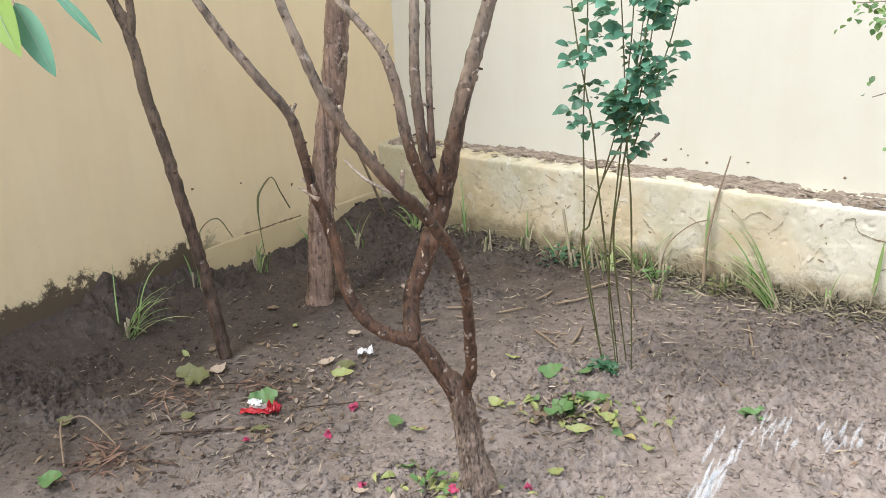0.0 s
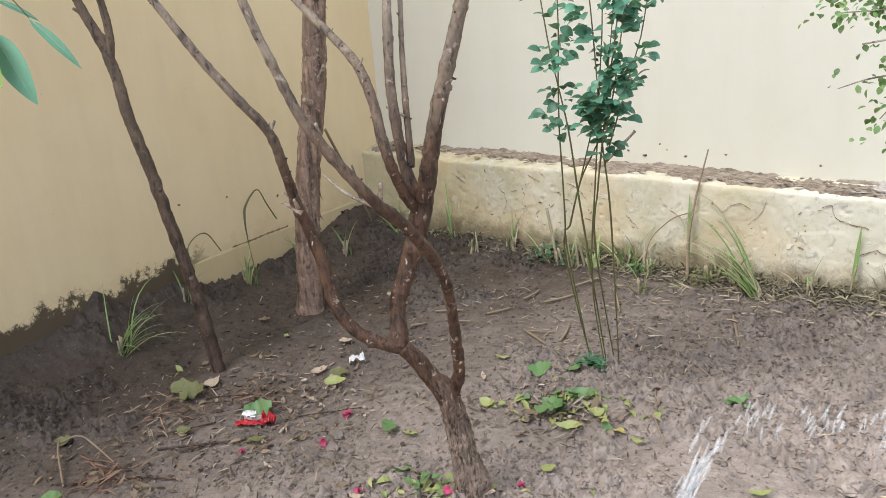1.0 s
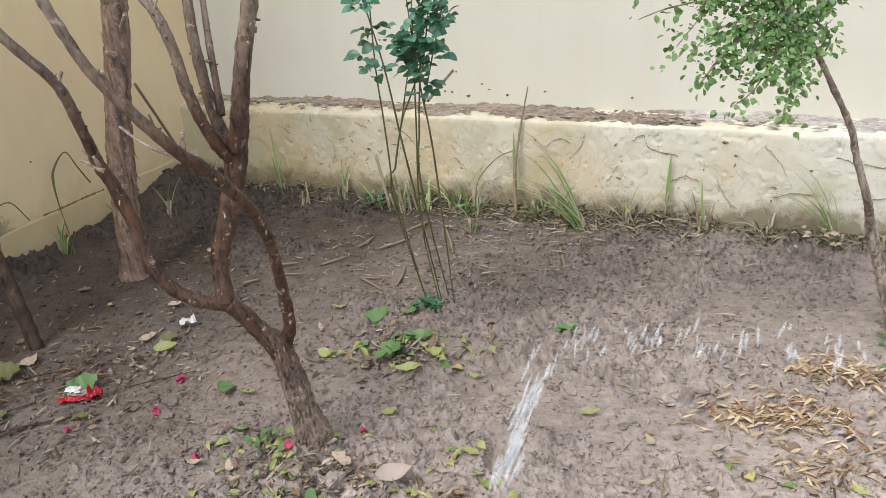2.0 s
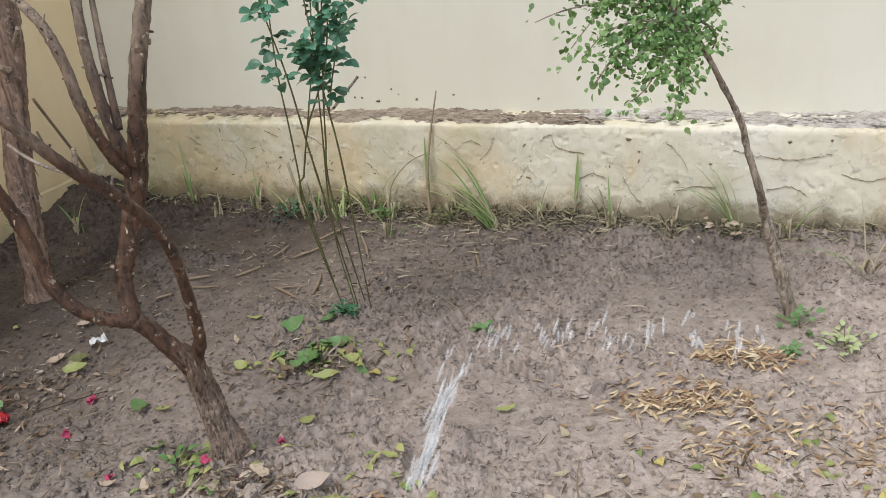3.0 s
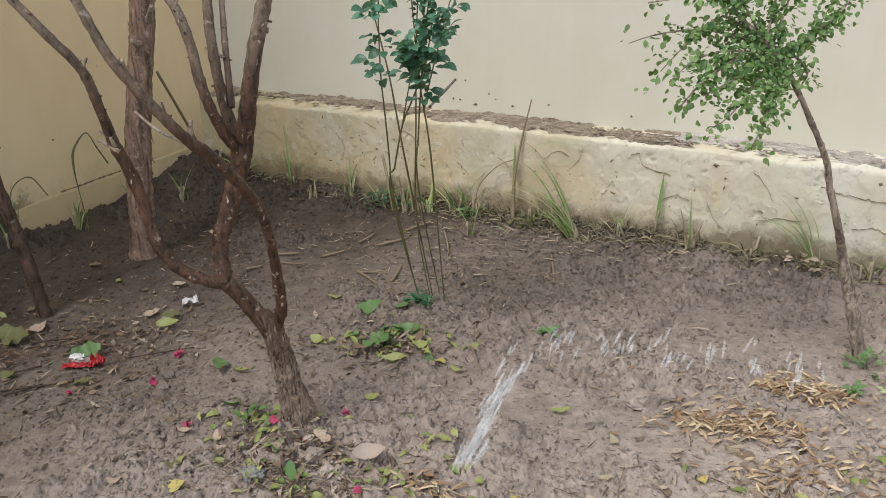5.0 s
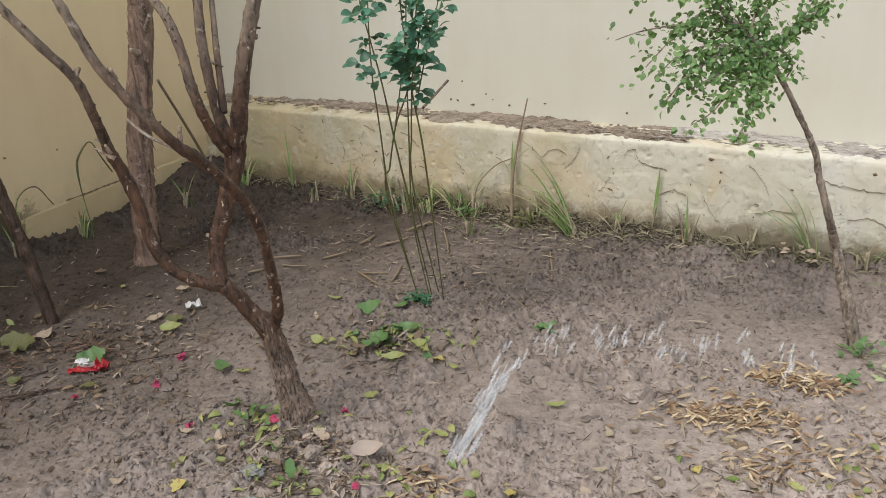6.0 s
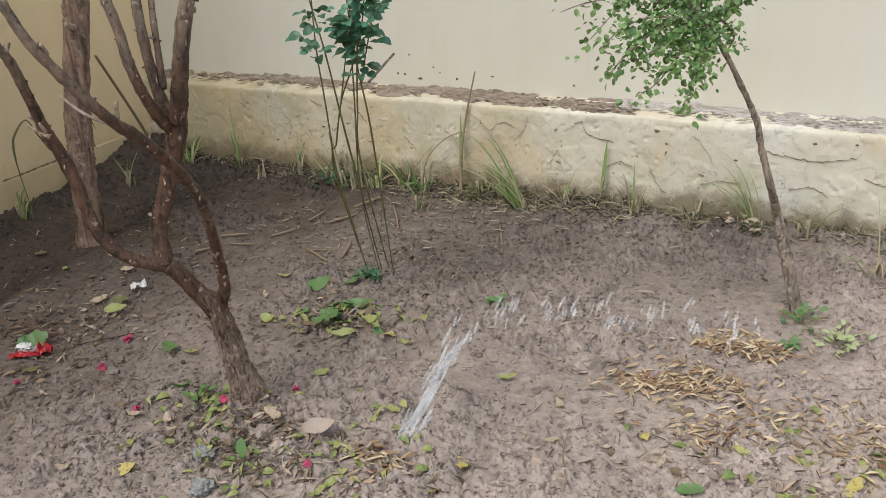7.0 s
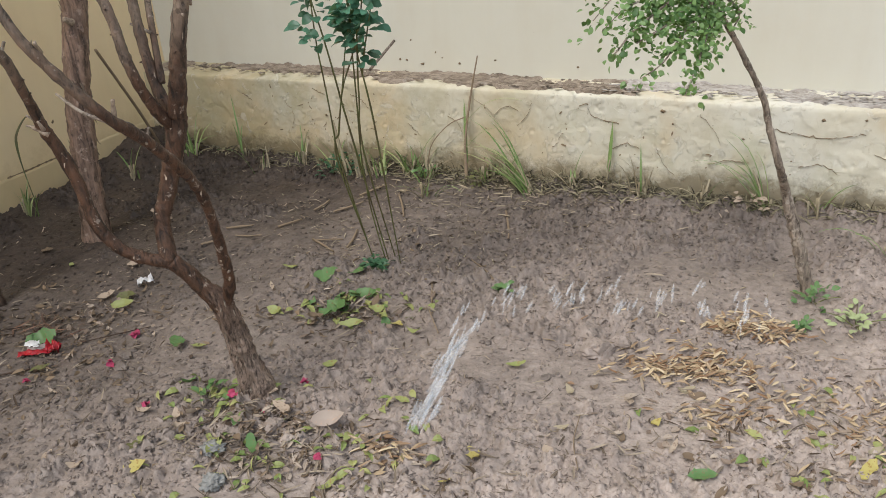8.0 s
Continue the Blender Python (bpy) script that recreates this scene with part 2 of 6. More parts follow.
PALE_LEAF = leafy("pale_dead_leaf", (0.36, 0.27, 0.19), (0.6, 0.49, 0.38), 0.8, (0.22, 0.15, 0.1))
YELLOW_LEAF = leafy("yellow_fallen_leaf", (0.46, 0.38, 0.1), (0.6, 0.52, 0.19), 0.55, (0.35, 0.22, 0.06))
LIME_LEAF = leafy("yellow_green_leaf", (0.17, 0.25, 0.065), (0.46, 0.45, 0.17), 0.55, (0.3, 0.2, 0.08))
OLIVE_LEAF = leafy("dull_olive_leaf", (0.09, 0.1, 0.035), (0.22, 0.22, 0.085), 0.6, (0.12, 0.08, 0.04))
BLUSH_LEAF = leafy("pinkish_dead_leaf", (0.43, 0.345, 0.285), (0.48, 0.39, 0.32), 0.7, (0.5, 0.35, 0.26))
PALE_WEED = leafy("pale_weed_leaf", (0.27, 0.36, 0.13), (0.56, 0.6, 0.34), 0.5)
GREEN_LEAF = leafy("fallen_green_leaf", (0.06, 0.15, 0.04), (0.18, 0.31, 0.11), 0.5, (0.2, 0.16, 0.07))
PINK = leafy("crimson_petal", (0.36, 0.03, 0.075), (0.54, 0.075, 0.17), 0.75)
RED_FOIL = plain("red_foil", (0.5, 0.02, 0.03), 0.3, (0.34, 0.012, 0.02), 30)
WHITE_FOIL = plain("white_plastic", (0.8, 0.79, 0.77), 0.35, (0.66, 0.65, 0.64), 30)
GREY_FLUFF = plain("grey_ash_lump", (0.34, 0.34, 0.32), 0.95, (0.2, 0.2, 0.19), 40, 0.8)
TWIG = leafy("dry_twig", (0.16, 0.1, 0.06), (0.42, 0.33, 0.22), 0.8)


# ---- mesh helpers ----
def mesh_object(name, verts, faces, materials, parent=None, smooth=True, indices=None):
    me = bpy.data.meshes.new(name)
    me.from_pydata([tuple(v) for v in verts], [], faces)
    for m in (materials if isinstance(materials, (list, tuple)) else [materials]):
        me.materials.append(m)
    if smooth:
        me.polygons.foreach_set("use_smooth", [True] * len(me.polygons))
    if indices:
        me.polygons.foreach_set("material_index", indices)
    me.update()
    ob = new(name, me)
    if parent:
        ob.parent = parent
    return ob


def empty(name, place):
    ob = new(name)
    ob.location = place
    ob.empty_display_size = 0.05
    bpy.context.view_layer.update()
    return ob


def part(name, geo, material, parent, label=""):
    """A mesh under a thing; geo is in world places, the thing stands at its own."""
    o = parent.location if parent else Vector((0, 0, 0))
    p = parent
    while p and p.parent:
        p = p.parent
        o = o + p.location
    ob = mesh_object(name, [Vector(v) - o for v in geo[0]], geo[1], material, parent)
    return tagged(ob, label) if label else ob


def lone(name, geo, material, label, category, group="", kind="", base=None, smooth=True):
    """A thing that is one mesh."""
    base = Vector(base if base is not None else geo[0][0])
    ob = mesh_object(name, [Vector(v) - base for v in geo[0]], geo[1], material, None, smooth)
    ob.location = base
    return tagged(ob, label, category, group, kind)


def joined(geos):
    verts, faces = [], []
    for v, f in geos:
        k = len(verts)
        verts.extend(v)
        faces.extend([tuple(i + k for i in face) for face in f])
    return verts, faces


def spline(nodes, step):
    """Points and radii along a smooth curve through nodes (x, y, z, r)."""
    pts = [np.array(n, float) for n in nodes]
    pts = [2 * pts[0] - pts[1]] + pts + [2 * pts[-1] - pts[-2]]
    out = []
    for a, b, c, d in zip(pts, pts[1:], pts[2:], pts[3:]):
        n = max(2, int(np.linalg.norm((c - b)[:3]) / step))
        for k in range(n):
            t = k / n
            out.append(0.5 * (2 * b + (c - a) * t + (2 * a - 5 * b + 4 * c - d) * t * t + (3 * b - a - 3 * c + d) * t ** 3))
    out.append(pts[-2])
    return out


def tube(nodes, step=0.02, sides=10, lumps=0.12, seed=0.0, caps=True, knots=0.0):
    """A knobbly round branch along nodes."""
    line = spline(nodes, step)
    verts, faces = [], []
    side = None
    rnd = random.Random(int(1000 * seed) + len(line))
    rings = [(rnd.randrange(len(line)), rnd.uniform(0.4, 1.0)) for _ in range(int(knots * len(line)))]
    for i, p in enumerate(line):
        q0, q1 = line[max(i - 1, 0)], line[min(i + 1, len(line) - 1)]
        way = Vector(q1[:3] - q0[:3]).normalized()
        if side is None:
            side = way.orthogonal().normalized()
        side = (side - way * side.dot(way)).normalized()
        other = way.cross(side)
        c = Vector(p[:3])
        swell = 1 + sum(0.16 * w_ * math.exp(-((i - j) * step / 0.007) ** 2) for j, w_ in rings)
        for k in range(sides):
            a = 2 * math.pi * k / sides
            out = side * math.cos(a) + other * math.sin(a)
            r = p[3] * swell * (1 + lumps * noise.noise((c + out * p[3]) * 22 + Vector((seed, 0, 0))) + 0.7 * lumps * noise.noise((c + out * p[3]) * 70))
            verts.append(c + out * r)
    n = len(line)
    for i in range(n - 1):
        for k in range(sides):
            a, b = i * sides + k, i * sides + (k + 1) % sides
            faces.append((a, b, b + sides, a + sides))
    if caps:
        faces.append(tuple(range(sides))[::-1])
        faces.append(tuple((n - 1) * sides + k for k in range(sides)))
    return verts, faces


def ridged(nodes, step, sides, lumps, seed, depth):
    """A trunk with long uneven bark ridges and a flared foot."""
    verts, faces = tube(nodes, step, sides, lumps, seed)
    line = spline(nodes, step)
    for i, p in enumerate(line):
        c = Vector(p[:3])
        for k in range(sides):
            v = verts[i * sides + k]
            a = 2 * math.pi * k / sides
            d = noise.noise(Vector((math.cos(a) * 3.2, math.sin(a) * 3.2, c.z * 5 + seed))) + 0.7 * noise.noise(Vector((math.cos(a) * 7, math.sin(a) * 7, c.z * 14 + seed)))
            verts[i * sides + k] = c + (v - c) * (1 + depth * 1.6 * d)
    return verts, faces


def blade(root, way, length, width, droop, seed=0, bend=6, fold=0.2):
    """A long grass blade that leans along way and droops."""
    way = Vector(way)
    up = Vector((0, 0, 1))
    side = Vector((way.y, -way.x, 0))
    side = side.normalized() if side.length > 1e-4 else Vector((1, 0, 0))
    p, d = Vector(root), (up + way).normalized()
    verts, faces = [], []
    for i in range(bend + 1):
        t = i / bend
        wd = width * (0.55 + 0.9 * t - 1.4 * t * t) if t < 1 else width * 0.04
        lift = d.cross(side).normalized() * wd * fold
        verts += [p - side * wd / 2 + lift, p, p + side * wd / 2 + lift]
        if i:
            k = 3 * i
            faces += [(k - 3, k - 2, k + 1, k), (k - 2, k - 1, k + 2, k + 1)]
        p = p + d * length / bend
        d = (d + (way * 0.9 - up * 1.0) * droop / bend * (0.4 + 1.4 * t)).normalized()
    return verts, faces


def leaf(centre, way, normal, length, width, fold=0.25, curl=0.2, n=5, point=0.8):
    """An oval leaf with a fold along its midrib."""
    way, normal = Vector(way).normalized(), Vector(normal)
    side = way.cross(normal)
    side = side.normalized() if side.length > 1e-4 else way.orthogonal().normalized()
    normal = side.cross(way).normalized()
    c = Vector(centre)
    verts, faces = [], []
    for i in range(n + 1):
        t = i / n
        w_ = width * 0.5 * max(math.sin(math.pi * t ** point) ** 0.75, 0.03)
        mid = c + way * length * (t - 0.5) - normal * curl * length * (2 * t - 1) ** 2 * 0.5
        lift = normal * w_ * fold
        verts += [mid - side * w_ + lift, mid, mid + side * w_ + lift]
        if i:
            k = 3 * i
            faces += [(k - 3, k - 2, k + 1, k), (k - 2, k - 1, k + 2, k + 1)]
    return verts, faces


# ---- the ground ----
RNG = np.random.RandomState(7)
TABLE = RNG.rand(256, 256)


def value_noise(x, y, freq, shift=0):
    x, y = np.asarray(x, float) * freq + 31.7 * shift + 500, np.asarray(y, float) * freq + 17.3 * shift + 500
    i, j = np.floor(x).astype(int), np.floor(y).astype(int)
    u, v = x - i, y - j
    u, v = u * u * (3 - 2 * u), v * v * (3 - 2 * v)
    g = lambda a, b: TABLE[a % 256, b % 256]
    return (g(i, j) * (1 - u) + g(i + 1, j) * u) * (1 - v) + (g(i, j + 1) * (1 - u) + g(i + 1, j + 1) * u) * v - 0.5


def bump_at(x, y, cx, cy, rx, ry, h):
    return h * np.exp(-(((x - cx) / rx) ** 2 + ((y - cy) / ry) ** 2))


def ground_height(x, y):
    x, y = np.asarray(x, float), np.asarray(y, float)
    z = -0.06 + 0 * x
    near_back = np.clip((y + 0.75) / 0.55, 0, 1)
    near_left = np.clip((0.55 - x) / 0.5, 0, 1)
    z = z + 0.075 * near_back ** 1.5 + 0.06 * near_left ** 1.5
    z = z + bump_at(x, y, 0.12, -0.42, 0.28, 0.3, 0.09) + bump_at(x, y, 0.05, -2.3, 0.16, 0.6, 0.05)
    z = z + bump_at(x, y, 2.3, -2.26, 0.12, 0.12, 0.012) + bump_at(x, y, 1.9, -2.55, 0.35, 0.25, 0.02)
    z = z + bump_at(x, y, 3.3, -1.42, 0.22, 0.18, 0.035)
    bank = np.clip((-1.5 - y) / 0.4, 0, 1) * np.clip(1 - x / (0.13 + 0.06 * value_noise(x, y, 3, 23)), 0, 1)
    z = z + bank * (0.095 + 0.12 * value_noise(x, y, 7, 24) + 0.04 * value_noise(x, y, 19, 25))
    z = z - 0.03 * np.exp(-((y + 0.205) / 0.03) ** 2) * np.clip(0.6 + 1.6 * value_noise(x, y, 3, 26), 0, 1)
    # the turned bed thins out where the plain yard begins
    bed = np.clip((5.0 - x) / 0.6, 0, 1) * np.clip((y + 3.45) / 0.5, 0, 1) * np.clip((x + 0.05) / 0.04, 0, 1)
    soft = softness(x, y)
    z = z + 0.03 * bed * value_noise(x, y, 2.2, 1) + 0.022 * bed * value_noise(x, y, 6, 2) + 0.012 * soft * bed * value_noise(x, y, 13, 3)
    soft = soft * bed
    z = z + 0.012 * soft * lumps(x, y, 11, 3, 0.3 - 0.22 * soft) + 0.006 * soft * lumps(x, y, 23, 4, 0.26 - 0.2 * soft)
    z = z + soft * (0.026 * cloddy(x, y, 16, 1, 0.35) + 0.02 * cloddy(x, y, 34, 2, 0.35)) + (0.24 * bed + 0.8 * soft) * 0.012 * cloddy(x, y, 60, 3, 0.45)
    z = z + bed * 0.003 * value_noise(x, y, 70, 6)
    return z


def softness(x, y):
    """How loose the soil is: low on trodden mud, high on freshly turned spots."""
    f = (0.34 + 2.2 * value_noise(x, y, 1.3, 9) + 1.5 * value_noise(x, y, 4.3, 19) + 0.6 * value_noise(x, y, 11, 20) + 0.8 * bump_at(x, y, 1.8, -2.5, 0.6, 0.4, 1)
         + 0.8 * bump_at(x, y, 3.3, -1.35, 0.4, 0.25, 1) - 0.7 * bump_at(x, y, 2.95, -1.75, 0.45, 0.2, 1) - 0.4 * bump_at(x, y, 1.5, -1.3, 0.5, 0.3, 1) - 0.3 * bump_at(x, y, 3.2, -0.75, 0.9, 0.35, 1)
         + 0.4 * np.clip((-1.8 - y) / 0.3, 0, 1) * np.clip((x - 2.2) / 0.5, 0, 1))
    t = np.clip((f - 0.12) / 0.55, 0, 1)
    return 0.04 + 1.06 * t * t * (3 - 2 * t)


def cloddy(x, y, freq, shift, share):
    """Separate broken crumbs of earth, each with its own height, and gaps between them."""
    u = (x + 0.5 / freq * value_noise(x, y, 1.7 * freq, shift + 51)) * freq + 300
    v = (y + 0.5 / freq * value_noise(x, y, 1.7 * freq, shift + 52)) * freq + 300
    i, j = np.floor(u).astype(int), np.floor(v).astype(int)
    first, second, high, lean = np.full(np.shape(u), 9.0), np.full(np.shape(u), 9.0), np.zeros(np.shape(u)), np.zeros(np.shape(u))
    for di in (-1, 0, 1):
        for dj in (-1, 0, 1):
            a, b = (i + di + 37 * shift) % 256, (j + dj + 91 * shift) % 256
            du, dv = i + di + TABLE[a, b] - u, j + dj + TABLE[b, a] - v
            d = np.hypot(du, dv)
            near = d < first
            second = np.where(near, first, np.minimum(second, d))
            high = np.where(near, TABLE[(a + 128) % 256, b], high)
            lean = np.where(near, du * (TABLE[a, (b + 77) % 256] - 0.5) + dv * (TABLE[a, (b + 143) % 256] - 0.5), lean)
            first = np.where(near, d, first)
    rim = np.clip((second - first) / 0.3, 0, 1)
    tall = np.clip((high - 1 + share) / share, 0, 1)
    return np.sqrt(rim) * tall * (1.15 - 0.6 * first + 1.7 * lean)


def lumps(x, y, freq, shift, above):
    """Ragged plateaus of turned soil with steep broken rims."""
    u, v = x + 0.35 / freq * value_noise(x, y, 2.6 * freq, shift + 7), y + 0.35 / freq * value_noise(x, y, 2.6 * freq, shift + 8)
    f = value_noise(u, v, freq, shift) + 0.55 * value_noise(u, v, 2.13 * freq, shift + 1) + 0.25 * value_noise(x, y, 4.1 * freq, shift + 2)
    t = np.clip((f - above) / 0.16, 0, 1)
    return t * t * (3 - 2 * t) * (1 + 0.9 * np.clip(f - above, 0, 1))


def ground_z(x, y):
    """The height of the finished ground sheet at a place."""
    i, j = min(max(int(np.searchsorted(gx, x)), 1), len(gx) - 1), min(max(int(np.searchsorted(gy, y)), 1), len(gy) - 1)
    u, v = (x - gx[i - 1]) / (gx[i] - gx[i - 1]), (y - gy[j - 1]) / (gy[j] - gy[j - 1])
    a, b = GZ[i - 1, j - 1] * (1 - u) + GZ[i, j - 1] * u, GZ[i - 1, j] * (1 - u) + GZ[i, j] * u
    return float(a * (1 - v) + b * v)


def grid_line(lo, hi, a, b, step):
    out = list(np.arange(a, b, step))
    s, p = step, a
    while p > lo:
        s *= 1.35
        p -= s
        out.insert(0, max(p, lo))
    s, p = step, out[-1]
    while p < hi:
        s *= 1.35
        p += s
        out.append(min(p, hi))
    return np.array(out)


gx, gy = grid_line(-70, 70, 0.0, 5.0, 0.005), grid_line(-70, 70, -3.45, 0.02, 0.005)
GX, GY = np.meshgrid(gx, gy, indexing="ij")
GZ = ground_height(GX, GY)
ny = len(gy)
idx = (np.arange(len(gx) - 1)[:, None] * ny + np.arange(ny - 1)[None, :]).ravel()
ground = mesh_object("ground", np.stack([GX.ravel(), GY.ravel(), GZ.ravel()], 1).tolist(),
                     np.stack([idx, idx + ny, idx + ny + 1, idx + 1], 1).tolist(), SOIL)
tagged(ground, "bare wet brown garden soil with footprints and clods", "soil", kind="structure")


# ---- the walls ----
def slab(name, lo, hi, material, label, category="wall", cuts=0.0, rough=0.0, seed=0):
    """A box with slightly uneven faces; kind structure."""
    bm = bmesh.new()
    bmesh.ops.create_cube(bm, size=1)
    lo, hi = Vector(lo), Vector(hi)
    for v in bm.verts:
        v.co = Vector([lo[k] + (v.co[k] + 0.5) * (hi[k] - lo[k]) for k in range(3)])
    bmesh.ops.bevel(bm, geom=bm.edges[:], offset=0.006, segments=2, affect="EDGES")
    me = bpy.data.meshes.new(name)
    bm.to_mesh(me)
    bm.free()
    me.materials.append(material)
    return tagged(new(name, me), label, category, kind="structure")


# the west wall's unseen upper part is raised to 5 m to shade the corner
slab("wall_west", (-0.25, -9.0, -0.5), (0.0, 0.25, 5.0), WALL_YELLOW, "yellow painted garden wall with damp soil line")
slab("wall_north", (-0.2, 0.0, -0.5), (11.0, 0.25, 2.9), WALL_CREAM, "cream painted garden wall above a stepped plinth")


def plinth_y(x, z):
    """The plinth's uneven front: layers of plaster that flaked off in curved patches."""
    x, z = np.asarray(x, float), np.asarray(z, float)
    y = -0.2 + 0.01 * value_noise(x, z, 2.0, 11) + 0.0035 * value_noise(x, z, 11, 12)
    u, v = x + 0.05 * value_noise(x, z, 9, 61), z + 0.05 * value_noise(x, z, 9, 62)
    coat = value_noise(u, v, 3.2, 63) + 0.5 * value_noise(u, v, 8, 64)
    skin = value_noise(u, v, 7.5, 65) + 0.5 * value_noise(u, v, 19, 66)
    y = y - 0.003 * np.clip((coat + 0.02) / 0.025, 0, 1) - 0.0022 * np.clip((skin - 0.16) / 0.03, 0, 1)
    pits = value_noise(x, z, 30, 67) + 0.5 * value_noise(x, z, 60, 68)
    return y + 0.006 * np.clip((pits - 0.42) / 0.1, 0, 1) + 0.0025 * value_noise(x, z, 45, 69)


def plinth():
    """The stepped foot of the north wall: flaked front, broken top edge."""
    xs = np.concatenate([np.arange(0.0, 5.2, 0.0075), np.linspace(5.2, 11.0, 90)])
    zs = np.concatenate([[-0.3], np.arange(-0.03, 0.468, 0.0085)])
    X, Z = np.meshgrid(xs, zs, indexing="ij")
    Y = plinth_y(X, Z)
    edge = np.clip((Z - 0.44) / 0.028, 0, 1)
    Z = Z + edge * (0.012 * value_noise(X, 0 * X, 4, 13) + 0.006 * value_noise(X, 0 * X, 17, 14) + 0.006 * value_noise(X, 0 * X, 50, 15))
    Y = Y + edge ** 2 * (0.006 + 0.012 * np.clip(value_noise(X, 0 * X, 9, 16) + 0.4 * value_noise(X, 0 * X, 40, 17), 0, 1))
    tops = [np.stack([xs, np.full(len(xs), -0.1), 0.478 + 0.004 * value_noise(xs, 0 * xs, 20, 18)], 1), np.stack([xs, np.full(len(xs), 0.002), np.full(len(xs), 0.485)], 1)]
    grid = np.concatenate([np.stack([X, Y, Z], 2), np.stack(tops, 1)], 1)
    n = grid.shape[1]
    at = (np.arange(len(xs) - 1)[:, None] * n + np.arange(n - 1)[None, :]).ravel()
    ob = mesh_object("plinth", grid.reshape(-1, 3).tolist(), np.stack([at, at + n, at + n + 1, at + 1], 1).tolist(), PLINTH)
    return tagged(ob, "cracked yellowish plaster plinth along the wall foot", "plinth", kind="structure")


plinth()


# ---- trees ----
def tree(name, place, label, category="tree"):
    return tagged(empty(name, place), label, category)


def stub(at, way, length, r):
    """A short sawn or broken side shoot."""
    a, w_ = Vector(at), Vector(way).normalized()
    return tube([(*(a - w_ * 0.012), r), (*(a + w_ * length * 0.6), r * 0.72), (*(a + w_ * length * 1.25), r * 0.6)], 0.006, 8, 0.35)


def slimmer(nodes, foot, tip):
    """The same line with its thickness scaled from foot to tip."""
    n = len(nodes) - 1
    return [(x, y, z, r * (foot + (tip - foot) * k / n)) for k, (x, y, z, r) in enumerate(nodes)]


MAIN_TRUNK = [(2.348, -2.288, -0.091, 0.0750), (2.326, -2.286, -0.014, 0.0600), (2.309, -2.299, 0.090, 0.0500), (2.305, -2.329, 0.252, 0.0430), (2.309, -2.360, 0.372, 0.0390), (2.276, -2.382, 0.426, 0.0310), (2.247, -2.396, 0.460, 0.0220)]
MAIN_LEADER = [(2.308, -2.354, 0.332, 0.0380), (2.252, -2.395, 0.457, 0.0360), (2.209, -2.434, 0.538, 0.0330)]
LEFT_LIMB = [(2.213, -2.434, 0.533, 0.0260), (2.145, -2.488, 0.563, 0.0240), (2.091, -2.530, 0.624, 0.0240), (2.058, -2.549, 0.710, 0.0250), (2.043,
    -2.552, 0.809, 0.0240), (2.022, -2.567, 0.914, 0.0250), (2.014, -2.596, 1.000, 0.0220), (2.033, -2.638, 1.105, 0.0190), (2.057, -2.693, 1.228,
    0.0180), (2.011, -2.741, 1.322, 0.0170), (1.966, -2.789, 1.417, 0.0160), (1.934, -2.831, 1.505, 0.0155), (1.884, -2.874, 1.616, 0.0150)]
MIDDLE_LIMB = [(2.207, -2.438, 0.534, 0.0340), (2.178, -2.405, 0.646, 0.0320), (2.199, -2.370, 0.750, 0.0330), (2.228, -2.336, 0.871, 0.0340), (2.245,
    -2.321, 0.965, 0.0360)]
SHOOT_A = [(2.234, -2.338, 0.941, 0.0210), (2.233, -2.400, 1.027, 0.0180), (2.223, -2.440, 1.147, 0.0170), (2.192, -2.431, 1.264, 0.0170), (2.129,
    -2.405, 1.353, 0.0160), (2.035, -2.372, 1.414, 0.0150), (1.954, -2.369, 1.475, 0.0140), (1.830, -2.363, 1.571, 0.0130)]
SHOOT_B = [(2.245, -2.322, 0.962, 0.0240), (2.193, -2.319, 1.038, 0.0200), (2.144, -2.290, 1.170, 0.0190), (2.110, -2.260, 1.282, 0.0180), (2.076,
    -2.209, 1.442, 0.0170), (2.047, -2.161, 1.586, 0.0160)]
SHOOT_C = [(2.202, -2.306, 1.056, 0.0120), (2.147, -2.243, 1.213, 0.0110), (2.097, -2.178, 1.372, 0.0100), (2.047, -2.103, 1.550, 0.0090)]
SHOOT_D = [(2.262, -2.333, 0.970, 0.0300), (2.306, -2.338, 1.122, 0.0270), (2.356, -2.328, 1.300, 0.0240), (2.388, -2.291, 1.450, 0.0220), (2.422,
    -2.274, 1.581, 0.0210)]
CROSSING_LIMB = [(2.306, -2.359, 0.324, 0.0220), (2.357, -2.362, 0.444, 0.0210), (2.389, -2.403, 0.587, 0.0190), (2.419, -2.450, 0.721, 0.0180),
    (2.451, -2.509, 0.825, 0.0180), (2.483, -2.596, 0.924, 0.0185), (2.518, -2.739, 1.059, 0.0185), (2.521, -2.811, 1.120, 0.0180), (2.497, -2.865,
    1.197, 0.0165), (2.447, -2.920, 1.311, 0.0160), (2.413, -2.933, 1.383, 0.0150), (2.392, -2.950, 1.458, 0.0145), (2.369, -2.959, 1.523, 0.0140),
    (2.339, -2.971, 1.621, 0.0130)]
OLD_TRUNK = [(0.656, -1.403, -0.101, 0.0850), (0.666, -1.395, 0.041, 0.0720), (0.677, -1.380, 0.254, 0.0670), (0.687, -1.345, 0.543, 0.0660), (0.729,
    -1.318, 0.824, 0.0640), (0.772, -1.284, 1.092, 0.0620), (0.799, -1.264, 1.350, 0.0610), (0.823, -1.243, 1.645, 0.0600)]
